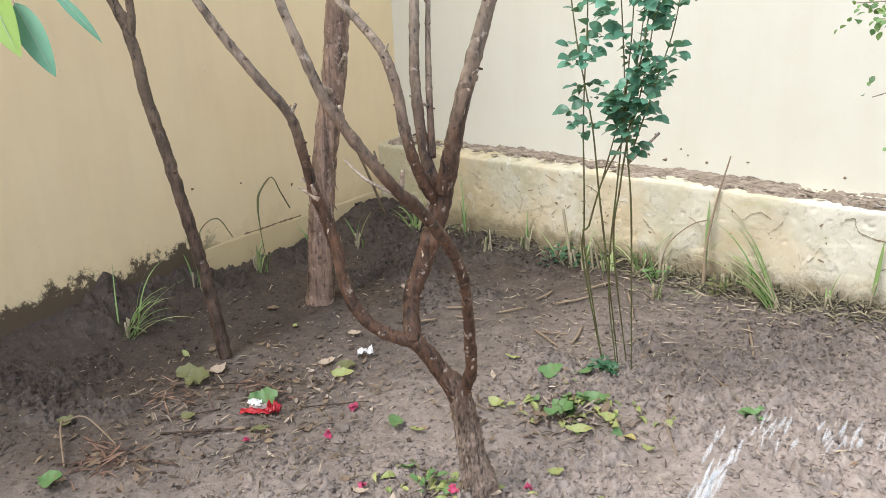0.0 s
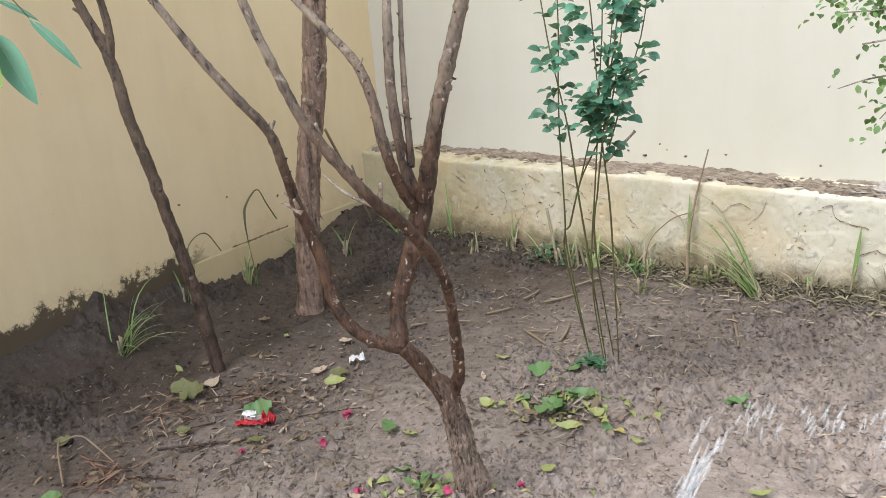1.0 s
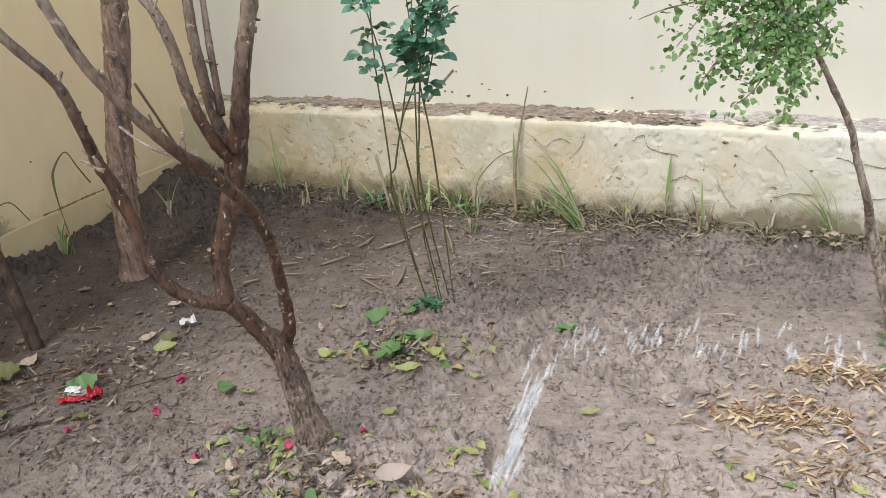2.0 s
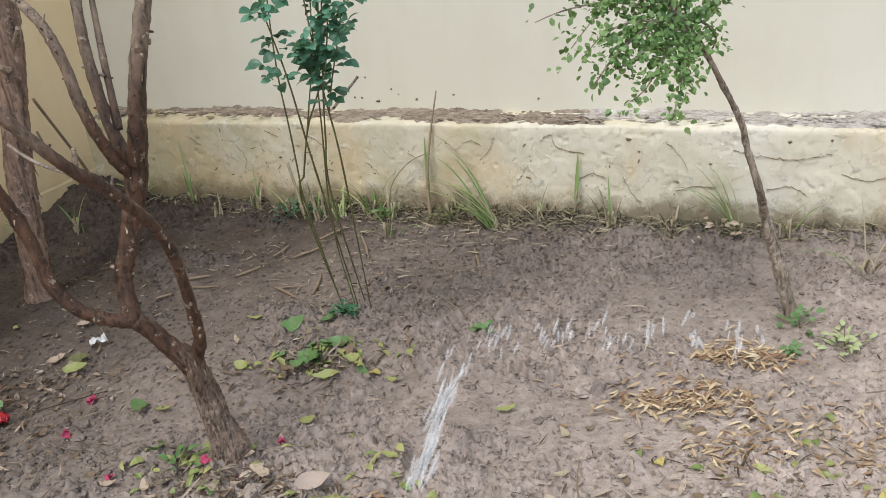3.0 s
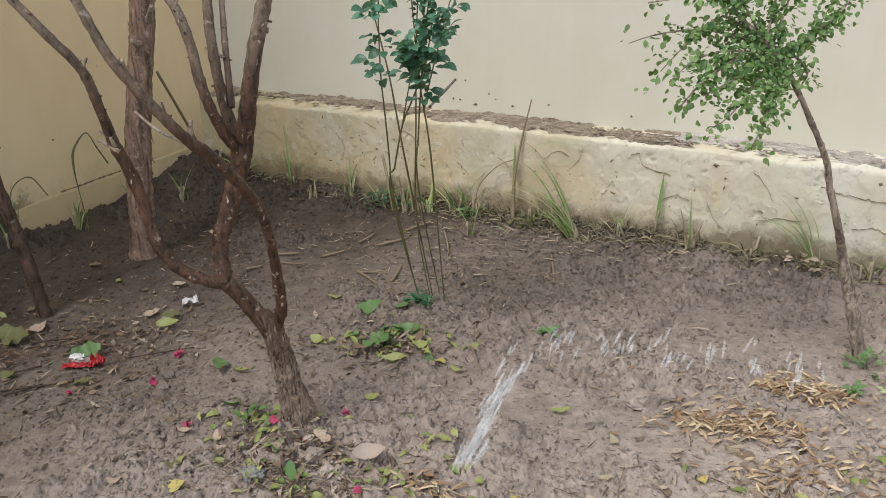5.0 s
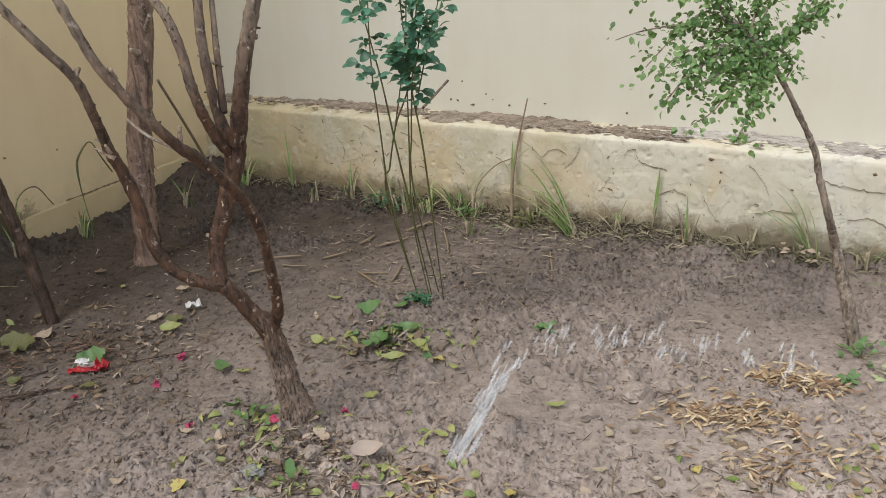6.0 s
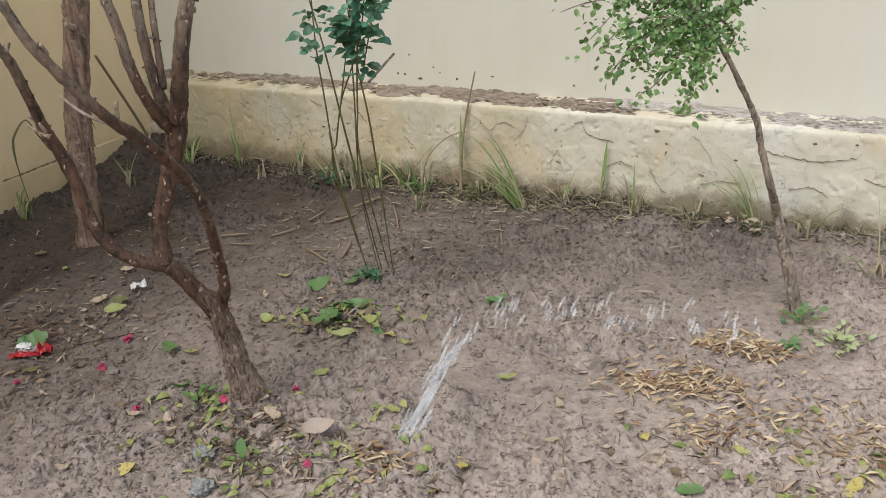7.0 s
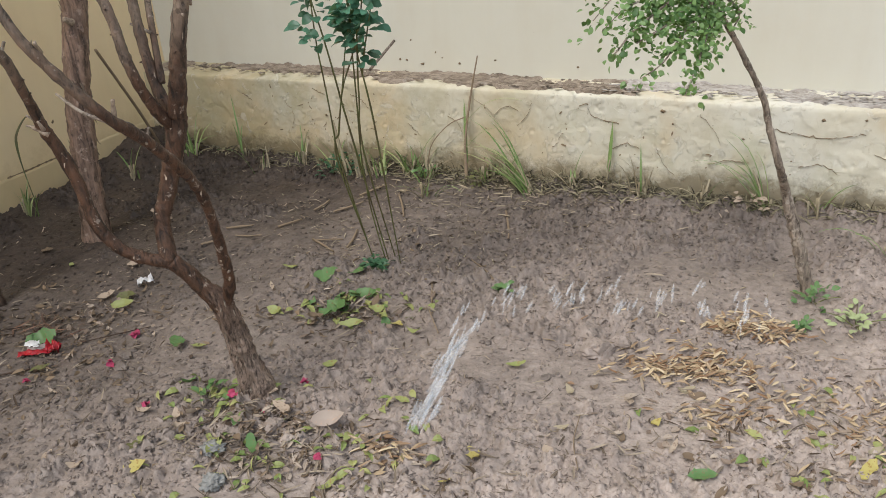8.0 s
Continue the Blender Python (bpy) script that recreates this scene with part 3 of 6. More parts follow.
POLE_TRUNK = [(0.779, -2.089, -0.091, 0.0340), (0.725, -2.093, 0.241, 0.0310), (0.688, -2.114, 0.507, 0.0300), (0.633, -2.144, 0.845, 0.0290), (0.602,
    -2.183, 1.119, 0.0270), (0.584, -2.199, 1.331, 0.0260), (0.543, -2.244, 1.519, 0.0220), (0.490, -2.281, 1.683, 0.0200)]
POLE_FORK = [(0.588, -2.202, 1.316, 0.0170), (0.598, -2.190, 1.447, 0.0160), (0.593, -2.199, 1.588, 0.0150), (0.585, -2.213, 1.757, 0.0140)]
SAPLING_TRUNK = [(3.972, -0.937, -0.057, 0.0240), (3.903, -0.946, 0.188, 0.0210), (3.854, -0.939, 0.345, 0.0220), (3.830, -1.081, 0.507, 0.0200),
    (3.784, -1.092, 0.652, 0.0170), (3.758, -1.112, 0.759, 0.0155), (3.698, -1.159, 0.895, 0.0145), (3.653, -1.235, 1.007, 0.0135), (3.613, -1.287,
    1.087, 0.0125), (3.550, -1.338, 1.171, 0.0110), (3.457, -1.394, 1.272, 0.0090)]

MAIN_TRUNK, MAIN_LEADER, MIDDLE_LIMB = slimmer(MAIN_TRUNK, 0.97, 0.72), slimmer(MAIN_LEADER, 0.74, 0.76), slimmer(MIDDLE_LIMB, 0.76, 0.88)
LEFT_LIMB, CROSSING_LIMB = slimmer(LEFT_LIMB, 0.8, 0.68), slimmer(CROSSING_LIMB, 0.88, 0.68)
SHOOT_A, SHOOT_B, SHOOT_C, SHOOT_D = slimmer(SHOOT_A, 0.9, 0.8), slimmer(SHOOT_B, 0.88, 0.8), slimmer(SHOOT_C, 0.9, 0.8), slimmer(SHOOT_D, 0.9, 0.9)
POLE_TRUNK, OLD_TRUNK = slimmer(POLE_TRUNK, 0.9, 0.85), slimmer(OLD_TRUNK, 0.95, 0.88)

pruned = tree("pruned_tree", (2.33, -2.29, -0.06), "pruned bare tree with crooked reddish-brown limbs")
part("trunk", ridged(MAIN_TRUNK, 0.008, 40, 0.2, 1.0, 0.13), BARK_BASE, pruned, "flaky grey-brown lower trunk")
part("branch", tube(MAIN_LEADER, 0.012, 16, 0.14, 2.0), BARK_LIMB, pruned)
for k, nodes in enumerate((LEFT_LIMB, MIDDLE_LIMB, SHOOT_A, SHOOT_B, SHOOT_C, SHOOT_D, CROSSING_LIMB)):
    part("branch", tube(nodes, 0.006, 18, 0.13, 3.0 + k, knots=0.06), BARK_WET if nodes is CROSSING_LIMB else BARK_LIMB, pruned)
STUBS_FIRST = [
    ((2.015, -2.6, 1.0), (-0.8, -0.4, 0.2), 0.035, 0.0085),
    ((2.02, -2.61, 1.02), (-0.3, -0.8, 0.8), 0.03, 0.007),
    ((2.04, -2.62, 1.01), (0.3, -0.6, 0.9), 0.02, 0.008),
    ((2.505, -2.70, 1.02), (-0.5, -0.2, 1), 0.02, 0.0095),
    ((2.47, -2.56, 0.89), (0.4, -0.3, 1), 0.012, 0.01),
    ((2.455, -2.53, 0.86), (-0.2, -0.6, 0.8), 0.012, 0.0095),
    ((2.37, -2.38, 0.49), (0.8, -0.4, 0.6), 0.03, 0.0085),
    ((2.52, -2.80, 1.125), (0.3, -0.1, 1), 0.035, 0.012),
    ((2.515, -2.77, 1.10), (-0.9, -0.3, 0.25), 0.05, 0.007)]
STUBS_SECOND = [
    ((2.36, -2.33, 1.30), (0.9, -0.3, 0.4), 0.035, 0.008),
    ((2.02, -2.60, 0.985), (-0.6, -0.5, 0.6), 0.03, 0.011),
    ((2.06, -2.69, 1.235), (0.6, 0, 0.8), 0.025, 0.008),
    ((2.19, -2.39, 0.66), (-1, -0.2, 0.5), 0.045, 0.012),
    ((2.455, -2.90, 1.30), (0.4, -0.5, 0.7), 0.02, 0.01),
    ((2.13, -2.41, 1.35), (0.5, 0.1, 0.9), 0.03, 0.006),
    ((2.36, -2.37, 0.45), (0.6, -0.3, 0.8), 0.03, 0.012),
    ((2.50, -2.70, 1.03), (0.2, 0.2, 1), 0.03, 0.007),
    ((2.35, -2.30, 1.29), (-0.5, -0.8, 0.2), 0.022, 0.011)]
STUBS_THIRD = [
    ((2.15, -2.27, 1.20), (-0.8, -0.4, 0.5), 0.04, 0.007)]
STUBS = STUBS_FIRST + STUBS_SECOND + STUBS_THIRD
for at, way, length, r in STUBS:
    part("stub", stub(at, way, length, 0.75 * r), CUT_WOOD if r > 0.009 else BARK_GREY, pruned, "pale sawn stub" if r > 0.009 else "")
rnd = random.Random(77)
for limb, count in ((LEFT_LIMB, 12), (CROSSING_LIMB, 16), (SHOOT_A, 9), (SHOOT_B, 9), (SHOOT_C, 5), (SHOOT_D, 9), (MIDDLE_LIMB, 4)):
    line = spline(limb, 0.01)
    for k in range(count):
        x, y, z, r = (float(q) for q in line[rnd.randrange(4, len(line) - 3)])
        way = Vector((rnd.gauss(0.4, 0.7), rnd.gauss(-0.5, 0.7), rnd.uniform(-0.2, 0.8))).normalized()
        pale = rnd.random() < 0.2
        part("stub", stub(Vector((x, y, z)) + 0.85 * r * way, way, rnd.uniform(0.003, 0.012), rnd.uniform(0.002, 0.0048)), CUT_WOOD if pale else BARK_BROWN, pruned, "pale sawn stub" if pale else "")
rnd = random.Random(79)
for limb, count in ((CROSSING_LIMB, 16), (LEFT_LIMB, 10), (SHOOT_A, 8), (SHOOT_B, 6), (SHOOT_D, 8), (MIDDLE_LIMB, 4)):
    line = spline(limb, 0.01)
    for k in range(count):
        x, y, z, r = (float(q) for q in line[rnd.randrange(4, len(line) - 3)])
        out = Vector((rnd.gauss(0.5, 0.6), rnd.gauss(-0.6, 0.6), rnd.gauss(0.2, 0.4))).normalized()
        part("bark_flake", leaf(Vector((x, y, z)) + out * (r + 0.001), (rnd.gauss(0, 0.3), rnd.gauss(0, 0.3), 1), out, rnd.uniform(0.01, 0.03), rnd.uniform(0.004, 0.009), -0.5, rnd.uniform(-0.3, 0.1), 4), CUT_WOOD if rnd.random() < 0.6 else BARK_GREY, pruned)
part("twig", tube([(2.505, -2.84, 1.15, 0.004), (2.49, -2.835, 1.18, 0.003), (2.475, -2.83, 1.21, 0.0022)], 0.02, 6), BARK_DARK, pruned)
part("twig", tube([(2.515, -2.79, 1.10, 0.005), (2.42, -2.80, 1.13, 0.004), (2.35, -2.80, 1.17, 0.003)], 0.02, 6), BARK_GREY, pruned)

line = spline(MAIN_TRUNK, 0.01)
rnd = random.Random(80)
for k in range(150):
    x, y, z, r = (float(q) for q in line[rnd.randrange(5, len(line) - 6)])
    a = rnd.uniform(0, 6.28)
    out = Vector((math.cos(a), math.sin(a), 0))
    part("bark_flake", leaf(Vector((x, y, z)) + out * (1.03 * r), (0.15 * rnd.gauss(0, 1), 0.15 * rnd.gauss(0, 1), 1), out, rnd.uniform(0.015, 0.06), rnd.uniform(0.004, 0.011), -0.6, rnd.uniform(-0.2, 0.05), 4), rnd.choice((BARK_BASE, BARK_BROWN, BARK_BASE, BARK_GREY)), pruned)

old = tree("old_trunk", (0.656, -1.403, -0.07), "thick upright tree trunk with flaky pinkish bark")
part("trunk", ridged(OLD_TRUNK, 0.012, 44, 0.1, 11.0, 0.04), BARK_FLAKY, old)
part("stub", stub((0.83, -1.30, 1.12), (0.8, -0.4, 0.7), 0.09, 0.016), BARK_GREY, old)
part("stub", stub((0.79, -1.35, 1.02), (0.2, -0.9, 0.4), 0.03, 0.02), CUT_WOOD, old, "pale knot scar")
line = spline(OLD_TRUNK, 0.01)
rnd = random.Random(78)
for k in range(70):
    # loose strips of bark stand off the old trunk
    x, y, z, r = (float(q) for q in line[rnd.randrange(8, len(line) - 4)])
    a, length = rnd.uniform(0, 6.28), rnd.uniform(0.03, 0.1)
    out = Vector((math.cos(a), math.sin(a), 0))
    part("bark_flake", leaf(Vector((x, y, z)) + out * (r + 0.003), (0.1 * rnd.gauss(0, 1), 0.1 * rnd.gauss(0, 1), 1), out, length, rnd.uniform(0.01, 0.022), -0.5, rnd.uniform(-0.25, 0.05), 5), BARK_FLAKY, old)
slim = tree("leaning_tree", (0.779, -2.089, -0.06), "slim bare leaning tree with a forked dark stem")
part("trunk", tube(POLE_TRUNK, 0.012, 16, 0.2, 13.0), BARK_DARK, slim)
part("branch", tube(POLE_FORK, 0.012, 12, 0.2, 14.0), BARK_DARK, slim)
for at, way, length, r in (((0.545, -2.24, 1.51), (-0.8, -0.3, 0.5), 0.05, 0.012), ((0.59, -2.2, 1.42), (-0.3, -0.6, 0.8), 0.04, 0.008), ((0.66, -2.14, 0.78), (0.8, -0.3, 0.6), 0.02, 0.01), ((0.71, -2.1, 0.42), (-0.7, -0.6, 0.3), 0.018, 0.01)):
    part("stub", stub(at, way, length, r), BARK_DARK, slim)

sapling = tree("sapling", (3.972, -0.937, -0.06), "young leaning tree with small oval green leaves")
part("trunk", tube([(x, y, z, r * (0.69 + 0.4 * min(1.0, max(0.0, (0.42 - z) / 0.25)))) for x, y, z, r in SAPLING_TRUNK], 0.008, 16, 0.24, 15.0, knots=0.08), BARK_GREY, sapling)
SAPLING_TWIGS_FIRST = [
    [(3.613, -1.287, 1.087, 0.0050), (3.487, -1.414, 1.155, 0.0038), (3.387, -1.518, 1.144, 0.0026), (3.327, -1.615, 1.085, 0.0014)],
    [(3.550, -1.338, 1.171, 0.0050), (3.374, -1.404, 1.212, 0.0038), (3.231, -1.423, 1.194, 0.0026), (3.139, -1.424, 1.161, 0.0014)],
    [(3.596, -1.298, 1.107, 0.0050), (3.546, -1.457, 1.060, 0.0038), (3.512, -1.606, 0.994, 0.0026), (3.465, -1.692, 0.965, 0.0014)],
    [(3.608, -1.293, 1.081, 0.0050), (3.606, -1.441, 1.033, 0.0038), (3.606, -1.565, 0.982, 0.0026), (3.597, -1.684, 0.925, 0.0014)]]
SAPLING_TWIGS_SECOND = [
    [(3.503, -1.408, 1.151, 0.0050), (3.418, -1.558, 1.083, 0.0038), (3.376, -1.658, 1.024, 0.0026)],
    [(3.550, -1.338, 1.171, 0.0050), (3.468, -1.372, 1.304, 0.0038), (3.378, -1.389, 1.406, 0.0026), (3.297, -1.427, 1.460, 0.0014)],
    [(3.567, -1.327, 1.152, 0.0050), (3.586, -1.233, 1.271, 0.0038), (3.595, -1.138, 1.400, 0.0026)],
    [(3.584, -1.309, 1.122, 0.0050), (3.648, -1.231, 1.165, 0.0038), (3.676, -1.177, 1.194, 0.0026), (3.707, -1.086, 1.272, 0.0014)],
    [(3.468, -1.372, 1.304, 0.0050), (3.308, -1.448, 1.312, 0.0038), (3.208, -1.480, 1.298, 0.0026)]]
SAPLING_TWIGS_THIRD = [
    [(3.572, -1.309, 1.158, 0.0050), (3.502, -1.466, 1.086, 0.0038), (3.424, -1.575, 1.043, 0.0026)],
    [(3.507, -1.357, 1.199, 0.0050), (3.423, -1.395, 1.255, 0.0038), (3.344, -1.496, 1.182, 0.0026), (3.290, -1.584, 1.109, 0.0014)],
    [(3.619, -1.261, 1.133, 0.0050), (3.680, -1.280, 1.085, 0.0038), (3.671, -1.316, 1.046, 0.0026)],
    [(3.550, -1.338, 1.171, 0.0050), (3.556, -1.291, 1.329, 0.0038), (3.478, -1.294, 1.447, 0.0026)],
    [(3.648, -1.231, 1.165, 0.0050), (3.732, -1.126, 1.241, 0.0038), (3.794, -0.990, 1.351, 0.0026)]]
SAPLING_TWIGS_FOURTH = [
    [(3.468, -1.372, 1.304, 0.0050), (3.340, -1.400, 1.405, 0.0036), (3.200, -1.430, 1.430, 0.0024), (3.070, -1.430, 1.425, 0.0014)],
    [(3.378, -1.389, 1.406, 0.0040), (3.250, -1.460, 1.390, 0.0026), (3.140, -1.470, 1.385, 0.0014)]]
SAPLING_TWIGS = SAPLING_TWIGS_FOURTH + SAPLING_TWIGS_FIRST + SAPLING_TWIGS_SECOND + SAPLING_TWIGS_THIRD
rnd = random.Random(4)
for which, nodes in enumerate(SAPLING_TWIGS):
    crown = []
    twig = part("twig", tube(nodes, 0.03, 6, 0.1), BARK_GREY, sapling)
    line = spline(nodes, 0.015)
    for i, p in enumerate(line[1:]):
        c = Vector(p[:3])
        for k in range(rnd.choice((3, 4, 5, 5)) if i < 0.6 * len(line) else rnd.choice((1, 2, 2, 3))):
            if which in (3, 10) and i > 6 and rnd.random() < 0.65:
                continue
            # a leaflet stalk with pairs of leaflets
            out = Vector((rnd.uniform(-1, 1), rnd.uniform(-1, 1), rnd.uniform(-0.9, 0.5))).normalized()
            reach = rnd.uniform(0.02, 0.085)
            for m in range(rnd.choice((1, 2, 3, 4))):
                at = c + out * reach * (0.3 + 0.28 * m) + Vector((rnd.gauss(0, 0.012), rnd.gauss(0, 0.012), rnd.gauss(0, 0.012)))
                size = rnd.uniform(0.015, 0.028)
                way = (out + Vector((rnd.gauss(0, 0.5), rnd.gauss(0, 0.5), rnd.gauss(-0.3, 0.4)))).normalized()
                up = Vector((rnd.gauss(0, 0.6), rnd.gauss(-0.5, 0.6), 1))
                crown.append(leaf(at, way, up, size, size * rnd.uniform(0.6, 0.76), 0.15, 0.2, 5, 1.0))
    part("foliage", joined(crown), TREE_LEAF, twig, "light green oval leaflets")


# ---- rose bush ----
ROSE_CANES_FIRST = [
    [(2.170, -1.210, -0.055, 0.0046), (2.206, -1.446, 0.480, 0.0043), (2.243, -1.509, 0.633, 0.0040), (2.271, -1.560, 0.761, 0.0037), (2.299, -1.615, 0.899, 0.0035), (2.326, -1.670, 1.035, 0.0032), (2.343, -1.695, 1.212, 0.0029), (2.350, -1.695, 1.390, 0.0026)],
    [(2.240, -1.200, -0.055, 0.0046), (2.315, -1.476, 0.554, 0.0043), (2.336, -1.569, 0.785, 0.0039), (2.350, -1.620, 0.910, 0.0036), (2.363, -1.676, 1.052, 0.0033), (2.345, -1.695, 1.183, 0.0029), (2.314, -1.695, 1.316, 0.0026)]]
ROSE_CANES_SECOND = [
    [(2.260, -1.250, -0.055, 0.0046), (2.278, -1.360, 0.262, 0.0043), (2.305, -1.423, 0.420, 0.0040), (2.334, -1.478, 0.557, 0.0037), (2.408, -1.582, 0.819, 0.0035), (2.469, -1.670, 1.035, 0.0032), (2.494, -1.696, 1.216, 0.0029), (2.506, -1.695, 1.390, 0.0026)],
    [(2.280, -1.200, -0.055, 0.0046), (2.352, -1.483, 0.570, 0.0042), (2.420, -1.583, 0.820, 0.0038), (2.477, -1.654, 0.997, 0.0034), (2.522, -1.694, 1.188, 0.0030), (2.556, -1.696, 1.390, 0.0026)]]
ROSE_CANES_THIRD = [
    [(2.310, -1.220, -0.055, 0.0046), (2.425, -1.488, 0.581, 0.0042), (2.459, -1.578, 0.808, 0.0038), (2.476, -1.647, 0.979, 0.0034), (2.490, -1.696, 1.131, 0.0030), (2.477, -1.695, 1.317, 0.0026)],
    [(2.190, -1.240, -0.055, 0.0046), (2.227, -1.479, 0.561, 0.0043), (2.264, -1.512, 0.645, 0.0039), (2.357, -1.592, 0.843, 0.0036), (2.433, -1.638, 0.960, 0.0033), (2.498, -1.679, 1.060, 0.0029), (2.544, -1.696, 1.189, 0.0026)],
    [(2.341, -1.579, 0.810, 0.0034), (2.376, -1.609, 0.885, 0.0031), (2.444, -1.668, 1.033, 0.0028), (2.490, -1.696, 1.131, 0.0025), (2.526, -1.694, 1.281, 0.0022)]]
ROSE_CANES_FOURTH = [
    [(2.468, -1.621, 0.916, 0.0034), (2.509, -1.658, 1.007, 0.0031), (2.567, -1.695, 1.139, 0.0028), (2.601, -1.696, 1.246, 0.0025), (2.644, -1.696, 1.390, 0.0022)]]
ROSE_CANES = ROSE_CANES_FIRST + ROSE_CANES_SECOND + ROSE_CANES_THIRD + ROSE_CANES_FOURTH
for k, nodes in enumerate(ROSE_CANES):
    ROSE_CANES[k] = nodes = [(x, y, z, r * (0.5 + 0.38 * min(1.0, max(0.0, z / 0.5)))) for x, y, z, r in nodes]
    (ax, ay, az, _), (bx, by, bz, r) = nodes[-2:]
    nodes.append((bx + 1.2 * (bx - ax), by - 0.02, bz + 0.3, 0.8 * r))
rose = tagged(empty("rose_bush", (2.25, -1.235, -0.06)), "tall thin-caned bush with dark green leaf clusters", "bush")
rnd = random.Random(9)
part("cane", tube([(2.336, -1.351, 0.859, 0.006), (2.401, -1.247, 0.953, 0.005)], 0.02, 7, 0.1), BARK_GREY, rose, "dry brown cane stub")
for k, nodes in enumerate(ROSE_CANES):
    cane = part("cane", tube(nodes, 0.03, 8, 0.15, k), OLD_CANE, rose)
    sprays = []
    line = spline(nodes, 0.02)
    n = len(line)
    for i in range(n):
        low = (1.02, 1.05, 1.02, 1.0, 0.97, 1.06, 1.08, 1.1)[k]
        high = float(line[i][2])
        if high < low or rnd.random() < (0.25 if high < 1.2 else 0.5):
            continue
        c = Vector(line[i][:3])
        out = Vector((rnd.uniform(-1, 1), rnd.uniform(-1, 0.8), rnd.uniform(-0.3, 0.5))).normalized()
        stalk = rnd.uniform(0.005, 0.045)
        side = out.cross(Vector((0, 0, 1))).normalized()
        for dx, dy in ((0, 1.3), (-0.6, 0.8), (0.6, 0.8), (-0.55, 0.1), (0.55, 0.1)):
            if rnd.random() < 0.25:
                continue
            size = rnd.uniform(0.03, 0.055)
            at = c + out * (stalk + 0.034 * dy) + side * 0.04 * dx + Vector((0, 0, rnd.gauss(-0.005, 0.008)))
            way = (out * (0.4 + dy) + side * 1.2 * dx + Vector((0, 0, rnd.gauss(-0.3, 0.3)))).normalized()
            sprays.append(leaf(at, way, (rnd.gauss(0, 0.4), rnd.gauss(-0.6, 0.4), 1), size, size * 0.7, 0.15, 0.25, 5, 0.95))
    part("foliage", joined(sprays), ROSE_LEAF, cane, "dark bluish-green toothed leaves")


# ---- grass and shoots ----
def tuft(x, y, n, height, spread, seed, label, lean=(0.0, 0.0), straw=0.25, droop=1.0, width=0.014):
    rnd = random.Random(seed)
    z = ground_z(x, y) - 0.01
    thing = tagged(empty("grass_tuft", (x, y, z)), label, "grass", "grass tufts along the walls")
    for k in range(n):
        a = rnd.uniform(0, 2 * math.pi)
        s = rnd.uniform(0.1, 1.0) * spread
        way = Vector((math.cos(a) * s + lean[0], math.sin(a) * s + lean[1], 0))
        root = (x + rnd.gauss(0, 0.018), y + rnd.gauss(0, 0.018), z)
        g = blade(root, way, 1.3 * height * rnd.uniform(0.45, 1.15), width * rnd.uniform(0.6, 1.3), droop * rnd.uniform(0.4, 1.3), k, 7)
        dry = rnd.random() < straw
        part("blade", g, STRAW if dry else GRASS, thing, "straw-coloured dry blade" if dry else "")
    for _ in range(4):
        root = (x + rnd.gauss(0, 0.015), y + rnd.gauss(0, 0.015))
        part("stalk", tube([(*root, z - 0.01, 0.006), (root[0] + rnd.gauss(0, 0.012), root[1] + rnd.gauss(0, 0.012), z + rnd.uniform(0.04, 0.1), 0.005)], 0.02, 6), STRAW, thing, "pale cut stalk")
    return thing


for k in range(6):
    x = 1.52 + 0.03 * k
    shoot_nodes = [(x, -0.36 + 0.02 * (k % 3), ground_z(x, -0.36) - 0.02, 0.007), (x - 0.02 * (k % 2), -0.37, 0.06 + 0.02 * k, 0.006)]
    lone("stubble_cane", tube(shoot_nodes, 0.02, 7, 0.1), STRAW, "short pale cane stub standing by the plinth", "cane stub", "cane stubs by the plinth", base=shoot_nodes[0][:3])
LEANS = {(2.6, -0.36): (-0.55, 0.1), (0.24, -2.24): (0.3, 0.35), (3.73, -0.27): (-0.25, 0.0), (2.08, -0.5): (0.3, -0.4)}
TUFTS_FIRST = [
    (0.24, -2.24, 18, 0.3, 0.7, 0.0),
    (0.10, -1.72, 10, 0.26, 0.4, 0.0),
    (0.13, -1.36, 10, 0.19, 0.6, 0.0),
    (0.14, -0.95, 6, 0.14, 0.8, 0.2),
    (0.46, -0.4, 12, 0.25, 0.8, 0.1),
    (0.76, -0.3, 5, 0.28, 0.3, 0.3),
    (0.98, -0.42, 5, 0.22, 0.7, 0.6),
    (1.17, -0.28, 9, 0.2, 0.7, 0.3),
    (1.59, -0.36, 7, 0.18, 0.4, 0.5),
    (1.9, -0.3, 16, 0.24, 0.8, 0.3),
    (2.08, -0.5, 9, 0.24, 1.0, 0.5),
    (2.6, -0.36, 26, 0.36, 0.4, 0.2)]
TUFTS_SECOND = [
    (2.80, -0.29, 9, 0.2, 0.8, 0.5),
    (3.17, -0.33, 8, 0.24, 0.3, 0.8),
    (3.73, -0.27, 12, 0.32, 0.4, 0.1),
    (4.25, -0.56, 9, 0.26, 0.8, 0.5),
    (1.72, -0.33, 12, 0.2, 0.9, 0.2),
    (2.02, -0.33, 10, 0.2, 0.9, 0.3),
    (2.46, -0.3, 8, 0.2, 0.9, 0.3),
    (1.4, -0.3, 8, 0.18, 0.8, 0.3),
    (0.3, -0.75, 6, 0.16, 0.8, 0.2),
    (2.35, -0.3, 8, 0.18, 0.9, 0.4),
    (3.45, -0.27, 5, 0.14, 0.8, 0.6),
    (3.95, -0.3, 6, 0.18, 0.7, 0.4)]
TUFTS = TUFTS_FIRST + TUFTS_SECOND
